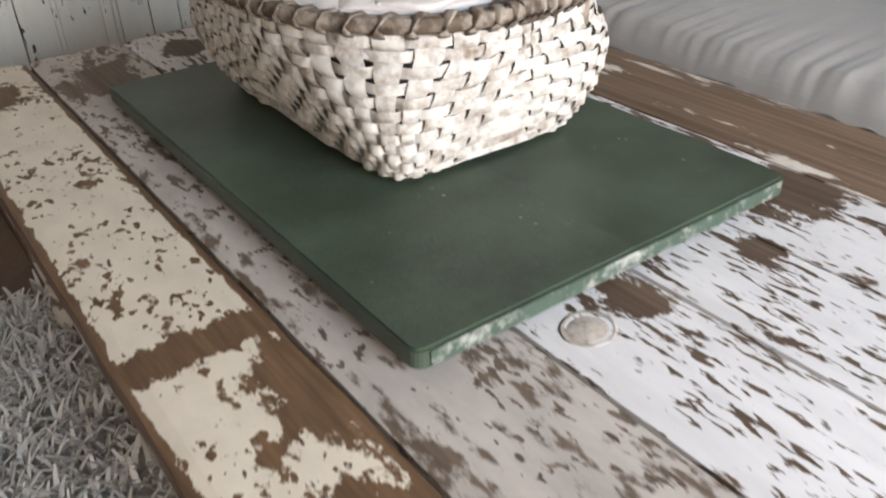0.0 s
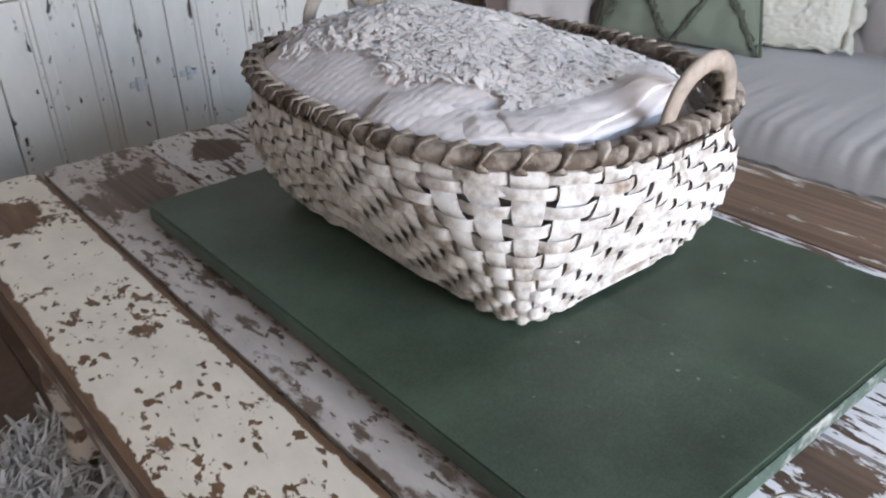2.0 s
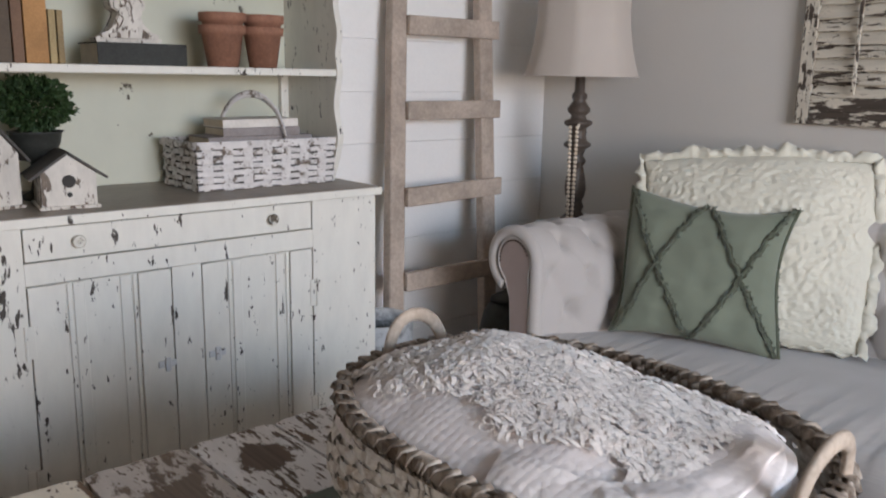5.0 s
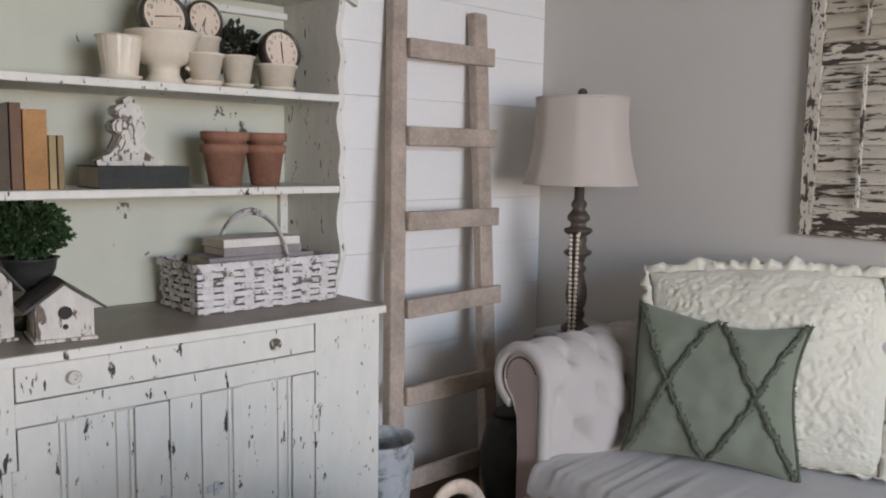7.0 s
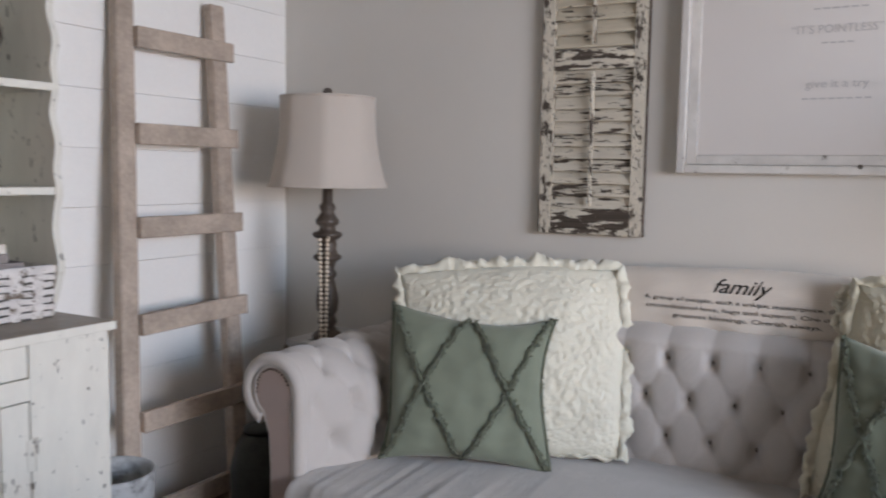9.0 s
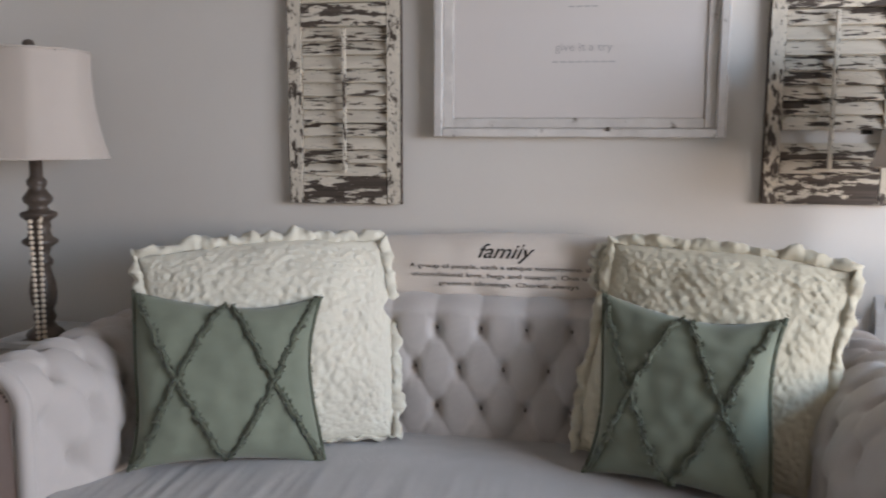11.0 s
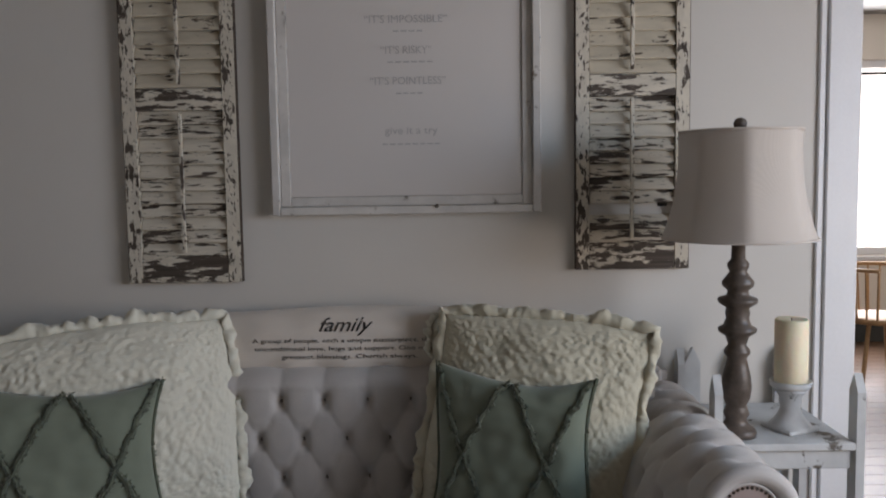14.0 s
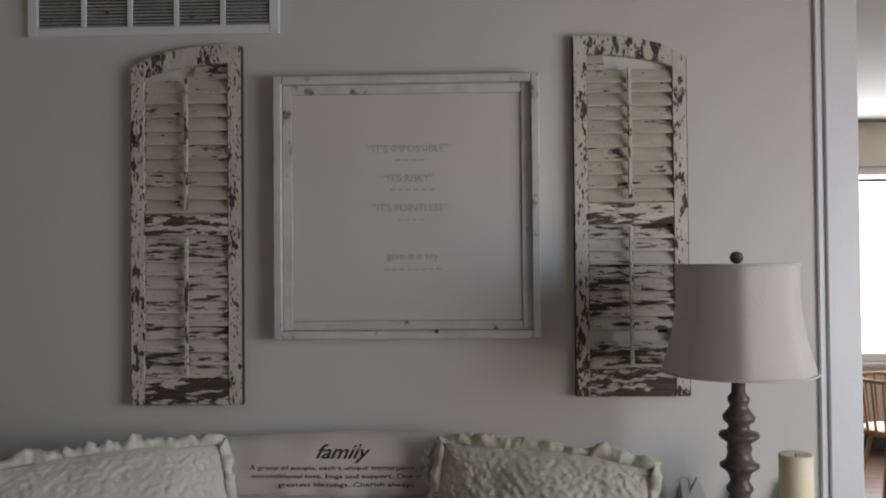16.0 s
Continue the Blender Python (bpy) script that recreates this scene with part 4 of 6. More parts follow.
# ---- pillows on the sofa ----
def pillow_shape(w, h, t, pinch=0.07, power=3.2):
    """Front surface of a stuffed pillow: u, v from -1 to 1 to x, y, z; y is the front's push towards the viewer, negative."""
    def f(u, v, side=-1):
        fx = 1 - pinch * (1 - abs(v) ** 2.2) * abs(u) ** 3
        fz = 1 - pinch * (1 - abs(u) ** 2.2) * abs(v) ** 3
        thick = t / 2 * ((1 - abs(u) ** power) * (1 - abs(v) ** power)) ** 0.55
        sag = 0.012 * math.sin(2.3 * u + 4 * pinch * 10) * (1 + v) / 2 + 0.008 * math.sin(3.1 * v + w * 9)
        return Vector((w / 2 * u * fx + 0.010 * math.sin(2.6 * v + w * 20) * abs(u), side * thick, h / 2 + h / 2 * v * fz + sag * (1 + v) / 2))
    return f


def wrinkle(p, amount, scale, seed):
    return amount * noise.noise(Vector((p.x * scale + seed, p.z * scale * 1.3, seed * 1.7)))


def pillow_mesh(f, n=44, relief=None, sag=0.0):
    bm = bmesh.new()
    for side in (-1, 1):
        def g(a, b, side=side):
            u, v = 2 * a - 1, 2 * b - 1
            # denser at the borders
            u, v = math.sin(u * math.pi / 2), math.sin(v * math.pi / 2)
            p = f(u, v, side)
            if relief:
                p = p + Vector((0, side * relief(p, u, v), 0))
            return p
        sheet(g, n, n, bm)
    bmesh.ops.remove_doubles(bm, verts=bm.verts[:], dist=0.0006)
    bmesh.ops.recalc_face_normals(bm, faces=bm.faces[:])
    return bm


def fringe(pts, seed, bm=None, size=0.011, step=3):
    """Ragged tufted cord along points."""
    rnd = random.Random(seed)
    bm = bm if bm is not None else bmesh.new()
    tube(pts, size * 0.42, 6, bm)
    for k in range(len(pts) * step):
        q = pts[rnd.randrange(len(pts))]
        d = Vector((rnd.uniform(-1, 1), -abs(rnd.uniform(0.2, 1)), rnd.uniform(-1, 1))).normalized()
        s = d.cross(Vector((0.3, 0.2, 1))).normalized() * size * 0.28
        o = q + Vector((rnd.uniform(-1, 1), 0, rnd.uniform(-1, 1))) * size * 0.35
        a, b, c = bm.verts.new(o - s), bm.verts.new(o + s), bm.verts.new(o + d * size * rnd.uniform(0.5, 0.95))
        bm.faces.new((a, b, c))
    return bm


def slouch(bm, seed, amount=0.012):
    for v in bm.verts:
        n = noise.noise_vector(v.co * 4.5 + Vector((seed * 1.3, 0, 0)))
        v.co += Vector((n.x, 0.3 * n.y, n.z * (1 if v.co.z > 0.08 else 0.2))) * amount
    return bm


def green_pillow(m, w, h, seed, label):
    ob = thing("throw_pillow", label, "pillow", group="green pillows on the sofa", turn=m)
    f = pillow_shape(w, h, 0.130, 0.10)

    def relief(p, u, v):
        return wrinkle(p, 0.011, 8, seed) * (1 - u * u) + wrinkle(p, 0.007, 21, seed + 3) * (1 - max(abs(u), abs(v)) ** 6)
    part("cover", pillow_mesh(f, 64, relief), M["green_pillow"], ob, "sage green cotton cover", smooth=True, local=True)
    for k, (u0, v0, u1, v1) in enumerate(((-0.98, 0.96, -0.02, -0.98), (-0.06, 0.97, -0.96, -0.95), (0.03, 0.97, 0.97, -0.96), (0.97, 0.96, 0.04, -0.98))):
        pts = []
        for j in range(46):
            q = j / 45
            u, v = u0 + (u1 - u0) * q, v0 + (v1 - v0) * q
            p = f(u, v)
            pts.append(p + Vector((0.003 * math.sin(j * 0.9 + k), -relief(p, u, v) - 0.003, 0.003 * math.sin(j * 1.3 + seed))))
        part("fringe_cord", fringe(pts, seed * 10 + k, size=0.018, step=14), M["cord"], ob, "olive fringed cord stitched in a diamond pattern", local=True)
    for k, u in enumerate((-1, 1)):
        pts = [f(u, -1 + 2 * j / 40) + Vector((0.003 * u, -0.002, 0)) for j in range(41)]
        part("side_fringe", fringe(pts, seed * 10 + 7 + k, size=0.013, step=6), M["cord"], ob, local=True)
    return ob


def quilted_pillow(m, w, h, t, mat, seed, label, lobes=7, flange=0.04, cell=0.030, slant=0.0, scallop_depth=0.45):
    ob = thing("euro_pillow", label, "pillow", turn=m)
    f = pillow_shape(w - 2 * flange, h - flange, t * 1.1, 0.03, 2.2)

    def relief(p, u, v):
        q = Vector((p.x + slant * p.z, (p.z - slant * p.x) * (1 if slant == 0 else 0.35), 0)) / cell + Vector((seed * 3.0, 0, seed))
        billow = abs(noise.noise(q * 0.75)) ** 0.55 + 0.45 * abs(noise.noise(q * 1.9 + Vector((5, 1, 2)))) ** 0.6
        fade = 1 - max(abs(u), abs(v)) ** 8
        return (0.0068 * billow - 0.003 + wrinkle(p, 0.017, 7, seed) + wrinkle(p, 0.0048, 75, seed + 9) + wrinkle(p, 0.0034, 140, seed + 4)) * fade
    part("cover", slouch(pillow_mesh(f, 170, relief), seed), mat, ob, "puckered quilted cover", smooth=True, local=True)
    # scalloped flange round the edge
    bm = bmesh.new()
    n = 480
    prev = None
    first = None
    for k in range(n + 1):
        s = 4 * k / n
        e, q = int(s) % 4, s - int(s)
        u, v = ((-1 + 2 * q, 1), (1, 1 - 2 * q), (1 - 2 * q, -1), (-1, -1 + 2 * q))[e]
        p = f(u * 0.985, v * 0.985)
        p.y = 0.0
        o = Vector((u if abs(u) > 0.9 else 0.15 * u, 0, v if abs(v) > 0.9 else 0.15 * v)).normalized()
        sc = (1 - scallop_depth + scallop_depth * abs(math.sin(math.pi * (q + 0.04 * math.sin(q * 9 + e + seed)) * lobes)) ** 0.6) * (0.85 + 0.4 * noise.noise(Vector((s * 7, seed, 0))))
        if e == 2:
            sc *= 0.25
        wig = 0.010 * math.sin(2 * math.pi * q * lobes * 1.5 + seed + e)
        row = [bm.verts.new(p + Vector((0, dy, 0)) + o * flange * 1.25 * r * sc + Vector((0, wig * r * r, 0))) for r, dy in ((0, -0.010), (0.25, -0.017), (0.6, -0.016), (0.9, -0.008), (1.0, 0.0), (0.9, 0.008), (0.6, 0.014), (0, 0.010))]
        if prev:
            for a in range(len(row) - 1):
                bm.faces.new((prev[a], prev[a + 1], row[a + 1], row[a]))
        prev = row
    slouch(bm, seed)
    rough_up(bm, 0.009, 22, seed)
    rough_up(bm, 0.006, 70, seed)
    part("ruffled_edge", bm, mat, ob, "scalloped ruffled edge", smooth=True, local=True)
    return ob


green_pillow(pose(2.090, 1.725, SEAT + 0.003, -21, 0, -66) @ pose(0, 0, 0, 0, 2.5), 0.500, 0.452, 1, "sage green square pillow with olive fringed diamonds beside the arm")
quilted_pillow(pose(2.250, 1.650, SEAT + 0.002, -20, 0, -70) @ pose(0, 0, 0, 0, -2), 0.775, 0.625, 0.15, M["quilt"], 2, "large ivory puckered pillow with a scalloped ruffled edge", lobes=8, flange=0.036, cell=0.022, scallop_depth=0.42)
green_pillow(pose(2.150, 0.578, SEAT + 0.003, -17, 0, -112), 0.460, 0.455, 4, "sage green square pillow with olive fringed diamonds, half in shade")
quilted_pillow(pose(2.265, 0.515, SEAT + 0.003, -14, 0, -104) @ pose(0, 0, 0, 0, 4.0), 0.665, 0.615, 0.15, M["quilt_tan"], 6, "tan quilted pillow with a frayed ruffled edge", lobes=6, flange=0.03, cell=0.022, slant=0.9, scallop_depth=0.15)

quilted_pillow(pose(2.512, 0.660, 0.777, -5, 0, -92), 0.25, 0.215, 0.05, M["quilt"], 9, "small ivory ruffled pillow tucked behind the tan one", lobes=4, flange=0.02, cell=0.022)

lumbar = thing("lumbar_pillow", "long blush pillow lettered with a saying about family", "pillow", turn=pose(2.575, 1.045, 0.754, -6, 0, -90))
lf = pillow_shape(0.90, 0.229, 0.125, 0.03, 3.0)


def lumbar_relief(p, u, v):
    return wrinkle(p, 0.006, 12, 5.5) * (1 - u * u) + 0.006 * math.sin(p.x * 38 + p.z * 25) * max(0, -v - 0.1) * (1 - u * u)


part("cover", pillow_mesh(lf, 110, lumbar_relief), M["family"], lumbar, smooth=True, local=True)


def stitch(text, size, x, z, width, name, slant=0.0, bold=0.0):
    bm = lettering(text, size, bold=bold)
    bmesh.ops.triangulate(bm, faces=bm.faces[:])
    bmesh.ops.subdivide_edges(bm, edges=[e for e in bm.edges if e.calc_length() > 0.006], cuts=2)
    for v in bm.verts:
        v.co.x += slant * v.co.y
    xs = [v.co.x for v in bm.verts]
    k = width / (max(xs) - min(xs))
    mid = (max(xs) + min(xs)) / 2
    for v in bm.verts:
        px, pz = x + (v.co.x - mid) * k, z + v.co.y
        u, vv = max(-0.99, min(0.99, px / 0.45)), max(-0.99, min(0.99, pz / 0.1145 - 1))
        p = lf(u, vv)
        v.co = Vector((px, p.y - lumbar_relief(p, u, vv) - 0.0026, pz))
    part(name, bm, M["ink"], lumbar, "printed black lettering", local=True)


stitch("family", 0.060, 0.012, 0.153, 0.168, "title", 0.42, 0.0005)
stitch("A group of people, each a unique masterpiece, sharing", 0.019, 0.022, 0.119, 0.60, "line_of_text")
stitch("unconditional love, hugs and support. One of life's", 0.019, 0.022, 0.094, 0.585, "line_of_text")
stitch("greatest blessings. Cherish always.", 0.019, 0.022, 0.069, 0.42, "line_of_text")

# ---- shutters ----
XS = 2.66


def shutter(y_high, y_low, z0, z_high, z_low, missing, label):
    """A louvred shutter; its arched top is highest at y_high."""
    ob = thing("shutter", label, "shutter", (XS + 0.013, (y_high + y_low) / 2, z0), group="pair of old shutters on the wall")
    way = 1 if y_low > y_high else -1
    w, st = abs(y_low - y_high), 0.042

    def arch(q):
        return z_low + (z_high - z_low) * math.sqrt(max(0, 1 - q ** 2.2)) if q > 0 else z_high
    for q0, q1 in ((0, st / w), (1 - st / w, 1)):
        bm = box(XS, XS + 0.028, 0, 1, z0, z0 + 1, 0.002)
        ys = [y_high + way * w * q0, y_high + way * w * q1]
        for v in bm.verts:
            up = v.co.z > z0 + 0.5
            q = q0 + (q1 - q0) * v.co.y
            v.co = Vector((v.co.x, y_high + way * w * q, (arch(min(q, 0.985)) - 0.004 if up else v.co.z)))
        bmesh.ops.recalc_face_normals(bm, faces=bm.faces[:])
        part("stile", bm, M["shutter"], ob)
    ya, yb = y_high + way * st, y_low - way * st
    y0, y1 = min(ya, yb) + 0.001, max(ya, yb) - 0.001
    zm = z0 + 0.585
    for a, c in ((z0, z0 + 0.086), (zm - 0.034, zm + 0.034)):
        part("rail", box(XS + 0.001, XS + 0.027, y0, y1, a, c, 0.002), M["shutter_rail"], ob)
    # arched top rail
    pts = []
    for k in range(15):
        q = st / w + (1 - 2 * st / w) * k / 14
        pts.append((y_high + way * w * q, arch(q) - 0.002))
    low_z = [arch(st / w + (1 - 2 * st / w) * k / 14) - 0.062 - 0.0 * k for k in range(15)]
    outline = pts + [(p[0], z) for p, z in zip(pts[::-1], low_z[::-1])]
    part("top_rail", prism(outline, 0.026, Matrix(((0, 1, 0, XS + 0.001), (1, 0, 0, 0), (0, 0, 1, 0), (0, 0, 0, 1)))), M["shutter"], ob)
    rnd = random.Random(int(y_high * 100))
    for bay, (za, zb) in enumerate(((z0 + 0.089, zm - 0.037), (zm + 0.037, z_low - 0.055))):
        n = 11 if bay == 0 else 9
        for k in range(n):
            if (bay, k) in missing:
                continue
            z = za + (zb - za) * (k + 0.5) / n
            bm = box(-0.0035, 0.0035, y0 + 0.001, y1 - 0.001, -0.0250, 0.0250, 0.0015)
            bm.transform(Matrix.Translation((XS + 0.0155, 0, z)) @ Matrix.Rotation(radians(rnd.uniform(22, 30)), 4, "Y"))
            part("slat", bm, M["shutter_slat_clean" if bay else "shutter_slat"], ob)
        rod = y_high + way * w * 0.49
        part("tilt_rod", box(XS - 0.013, XS - 0.003, rod - 0.006, rod + 0.006, za + 0.01, zb + (0.035 if bay else -0.004), 0.002), M["shutter"], ob)
    # short slats that fill the arch
    z = z_low - 0.045
    while z < z_high - 0.07:
        qs = [k / 60 for k in range(61) if arch(k / 60) - 0.06 > z + 0.02]
        if len(qs) > 8:
            e = y_high + way * w * min(max(qs), 1 - st / w)
            a, c = min(ya, e), max(ya, e)
            bm = box(-0.0035, 0.0035, a + 0.002, c - 0.002, -0.024, 0.024, 0.0015)
            bm.transform(Matrix.Translation((XS + 0.0155, 0, z)) @ Matrix.Rotation(radians(25), 4, "Y"))
            part("slat", bm, M["shutter_slat_clean"], ob)
        z += 0.05
    for q in (-0.0018, 1.0018):
        ye = y_high + way * w * q
        part("side_edge", box(XS + 0.0015, XS + 0.027, ye - 0.0016, ye + 0.0016, z0 + 0.001, arch(min(max(q, 0), 0.985)) - 0.008, 0.0004), M["bare_edge"], ob, "dark bare wood edge")
    # near-black strip at the wall, standing in for shade behind the shutter
    part("hanging_cleat", box(XS + 0.0275, ROOM_X1 - 0.001, y0 + 0.02, y0 + 0.05, z0 + 0.2, z0 + 0.23), M["gap_shade"], ob, "hidden dark strip standing in for shade behind the shutter")
    return ob


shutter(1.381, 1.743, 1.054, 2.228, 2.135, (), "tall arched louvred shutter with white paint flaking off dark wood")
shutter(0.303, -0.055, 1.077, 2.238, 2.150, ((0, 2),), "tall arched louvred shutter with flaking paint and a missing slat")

# ---- framed sign ----
sign = thing("framed_sign", "large square off-white sign in a distressed white box frame", "sign", (2.67, 0.844, 1.265))
FY0, FY1, FZ0, FZ1, FW, FX = 0.416, 1.272, 1.266, 2.114, 0.026, 2.640
for y0, y1, z0, z1 in ((FY0, FY0 + FW, FZ0, FZ1), (FY1 - FW, FY1, FZ0, FZ1), (FY0 + FW + 0.0005, FY1 - FW - 0.0005, FZ0, FZ0 + FW), (FY0 + FW + 0.0005, FY1 - FW - 0.0005, FZ1 - FW, FZ1)):
    part("frame_bar", box(FX, ROOM_X1 - 0.002, y0, y1, z0, z1, 0.003), M["frame"], sign)
i0 = FW + 0.001
for y0, y1, z0, z1 in ((FY0 + i0, FY0 + i0 + 0.03, FZ0 + i0, FZ1 - i0), (FY1 - i0 - 0.03, FY1 - i0, FZ0 + i0, FZ1 - i0), (FY0 + i0 + 0.0305, FY1 - i0 - 0.0305, FZ0 + i0, FZ0 + i0 + 0.03), (FY0 + i0 + 0.0305, FY1 - i0 - 0.0305, FZ1 - i0 - 0.03, FZ1 - i0)):
    part("inner_bar", box(FX + 0.022, ROOM_X1 - 0.003, y0, y1, z0, z1, 0.002), M["frame"], sign)
part("canvas", box(FX + 0.030, ROOM_X1 - 0.004, FY0 + 0.058, FY1 - 0.058, FZ0 + 0.058, FZ1 - 0.058), M["canvas"], sign, "off-white canvas with faint lettering")


def sign_text(text, size, y, z, width):
    bm = lettering(text, size)
    xs = [v.co.x for v in bm.verts]
    k, mid = width / (max(xs) - min(xs)), (max(xs) + min(xs)) / 2
    for v in bm.verts:
        v.co = Vector((FX + 0.0290, y - (v.co.x - mid) * k, z + v.co.y))
    part("lettering", bm, M["faint_ink"], sign, "faint grey lettering")


sign_text("\u201cIT'S IMPOSSIBLE\u201d", 0.034, 0.838, 1.868, 0.262)
sign_text("\u201cIT'S RISKY\u201d", 0.034, 0.838, 1.772, 0.160)
sign_text("\u201cIT'S POINTLESS\u201d", 0.034, 0.834, 1.676, 0.240)
sign_text("give it a try", 0.034, 0.826, 1.520, 0.168)
for y, z, w in ((0.832, 1.842, 0.10), (0.826, 1.746, 0.15), (0.830, 1.648, 0.09), (0.826, 1.488, 0.19)):
    bm = bmesh.new()
    n = max(3, int(w / 0.022))
    for k in range(n):
        c = y + w / 2 - (k + 0.5) * w / n
        box(FX + 0.0290, FX + 0.0296, c - w / n * 0.38, c + w / n * 0.38, z - 0.0022, z + 0.0022, bm=bm)
    part("small_print", bm, M["faint_ink"], sign, "small print as faint bars")
bm = lathe([(0.006, 0), (0.007, 0.004), (0.004, 0.008), (0.0, 0.009)], (0, 0, 0), 12)
bm.transform(pose(FX - 0.0, 0.749, 1.290, 0, -90, 0))
part("screw", bm, M["lamp"], sign, "dark screw head")

# ---- air vent high on the wall ----
vent = thing("air_vent", "white framed return air grille high on the wall", "vent", (2.68, 1.67, 2.265), kind="")
VY0, VY1, VZ0, VZ1 = 1.258, 2.092, 2.265, 2.565
for y0, y1, z0, z1 in ((VY0, VY0 + 0.032, VZ0, VZ1), (VY1 - 0.032, VY1, VZ0, VZ1), (VY0 + 0.0325, VY1 - 0.0325, VZ0, VZ0 + 0.028), (VY0 + 0.0325, VY1 - 0.0325, VZ1 - 0.028, VZ1)):
    part("frame_bar", box(2.672, ROOM_X1 - 0.001, y0, y1, z0, z1, 0.002), M["trim"], vent)
# the duct's shade is a near-black panel close behind the louvres
part("backing", box(2.6855, ROOM_X1 - 0.0012, VY0 + 0.033, VY1 - 0.033, VZ0 + 0.0285, VZ1 - 0.0285), M["vent_shade"], vent, "dark panel standing in for the shade behind the louvres")
for k in range(1, 5):
    y = VY0 + 0.032 + (VY1 - VY0 - 0.064) * k / 5
    part("mullion", box(2.674, 2.684, y - 0.008, y + 0.008, VZ0 + 0.0285, VZ1 - 0.0285, 0.001), M["trim"], vent)
for k in range(22):
    z = VZ0 + 0.034 + 0.0112 * k
    bm = box(-0.0006, 0.0006, VY0 + 0.0335, VY1 - 0.0335, -0.0045, 0.0045)
    bm.transform(Matrix.Translation((2.6812, 0, z)) @ Matrix.Rotation(radians(40), 4, "Y"))
    part("louvre", bm, M["side_table"], vent)
hook = thing("wall_hook", "small black knob hook high on the wall", "hook", (2.67, 0.105, 2.36))
bm = lathe([(0.007, 0), (0.006, 0.02), (0.013, 0.028), (0.015, 0.038), (0.010, 0.048), (0, 0.051)], (0, 0, 0), 14)
bm.transform(pose(ROOM_X1, 0.102, 2.362, 0, -90, 0))
part("knob", bm, M["lamp"], hook, smooth=True)


# ---- lamps and their tables ----
M["bead"] = plain("cream_wooden_bead", (0.72, 0.62, 0.50), 0.5, 0.1, 40)
SIDE_Z = 0.635


def panelled(a, z):
    """Cloth drawn flat between eight ribs."""
    return 0.45 + 0.55 * math.cos(math.pi / 8) / math.cos((a + 0.2) % (math.pi / 4) - math.pi / 8) + 0.02


def lamp(x, y, label, beads, wide=0.206):
    ob = thing("table_lamp", label, "lamp", (x, y, SIDE_Z), group="matching lamps beside the sofa")
    prof = [(0.064, 0), (0.066, 0.012), (0.058, 0.022), (0.042, 0.030), (0.030, 0.045), (0.040, 0.062), (0.032, 0.078), (0.030, 0.085), (0.042, 0.105), (0.047, 0.135), (0.043, 0.165), (0.034, 0.195), (0.028, 0.215), (0.040, 0.228), (0.040, 0.236), (0.026, 0.252), (0.036, 0.275), (0.060, 0.288), (0.061, 0.297), (0.042, 0.306), (0.034, 0.325), (0.038, 0.338), (0.034, 0.352), (0.060, 0.366), (0.064, 0.373), (0.060, 0.380), (0.034, 0.386), (0.030, 0.400), (0.048, 0.412), (0.050, 0.424), (0.034, 0.440), (0.024, 0.452), (0.032, 0.464), (0.032, 0.474), (0.019, 0.486), (0.017, 0.60), (0.017, 0.88)]
    part("base", lathe([(0.004 + r * 0.80, min(z * 1.04, 0.842 + (0.022 if beads else 0.0))) for r, z in prof], (x, y, SIDE_Z), 32), M["lamp"], ob, "turned dark bronze base", smooth=True)
    z0, top = 1.195, 0.325 if beads else 0.303
    sh = []
    for k in range(25):
        q = k / 24
        r = wide - 0.043 * (1 - (1 - q) ** 2.2) - 0.004 * math.sin(math.pi * q)
        sh.append((r, z0 + top * q))
    bm = lathe(sh + [(r - 0.003, z) for r, z in sh[::-1]], (x, y, 0), 64, wave=panelled)
    for f in [f for f in bm.faces if len(f.verts) > 4]:
        bm.faces.remove(f)
    shade_ob = part("shade", bm, M["shade"], ob, "flared beige fabric shade", smooth=True)
    for z, r in ((z0 + 0.003, wide + 0.001), (z0 + top - 0.003, wide - 0.042)):
        part("shade_trim", tube([(x + r * math.cos(2 * math.pi * k / 48), y + r * math.sin(2 * math.pi * k / 48), z) for k in range(48)], 0.0035, 6, closed=True), M["shade"], shade_ob, smooth=True)
    for k in range(3):
        a = 2 * math.pi * k / 3
        part("spider_arm", tube([(x + 0.016 * math.cos(a), y + 0.016 * math.sin(a), z0 + top - 0.025), (x + (wide - 0.046) * math.cos(a), y + (wide - 0.046) * math.sin(a), z0 + top - 0.008)], 0.002, 5), M["lamp"], shade_ob)
    part("finial", lathe([(0.006, 0), (0.008, 0.008), (0.017, 0.016), (0.019, 0.026), (0.014, 0.037), (0, 0.042)], (x, y, z0 + top - 0.007), 16), M["lamp"], ob, smooth=True)
    if beads:
        strand = part("bead_strand", lathe([(0.004, 0), (0.004, 0.01)], (x - 0.05, y - 0.045, SIDE_Z + 0.376), 6), M["lace"], ob, "double string of cream beads hung on the lamp")
        strand.data.materials[0] = M["bead"]
        ball = bmesh.new()
        bmesh.ops.create_icosphere(ball, subdivisions=1, radius=0.0082)
        first = None
        for s in (-1, 1):
            for k in range(23):
                p = Vector((x - 0.058 + s * 0.006, y - 0.028 - s * 0.012 * (1 - k / 40), SIDE_Z + 0.372 - 0.0163 * k))
                if first is None:
                    first = part("bead", ball, M["bead"], strand, smooth=True)
                    first.location = p - place_of(strand).translation
                    me = first.data
                    me.transform(Matrix.Translation(-Vector((0, 0, 0)) + place_of(strand).translation))
                else:
                    o = new("bead", first.data)
                    o.parent = strand
                    o.location = p - place_of(strand).translation
    return ob


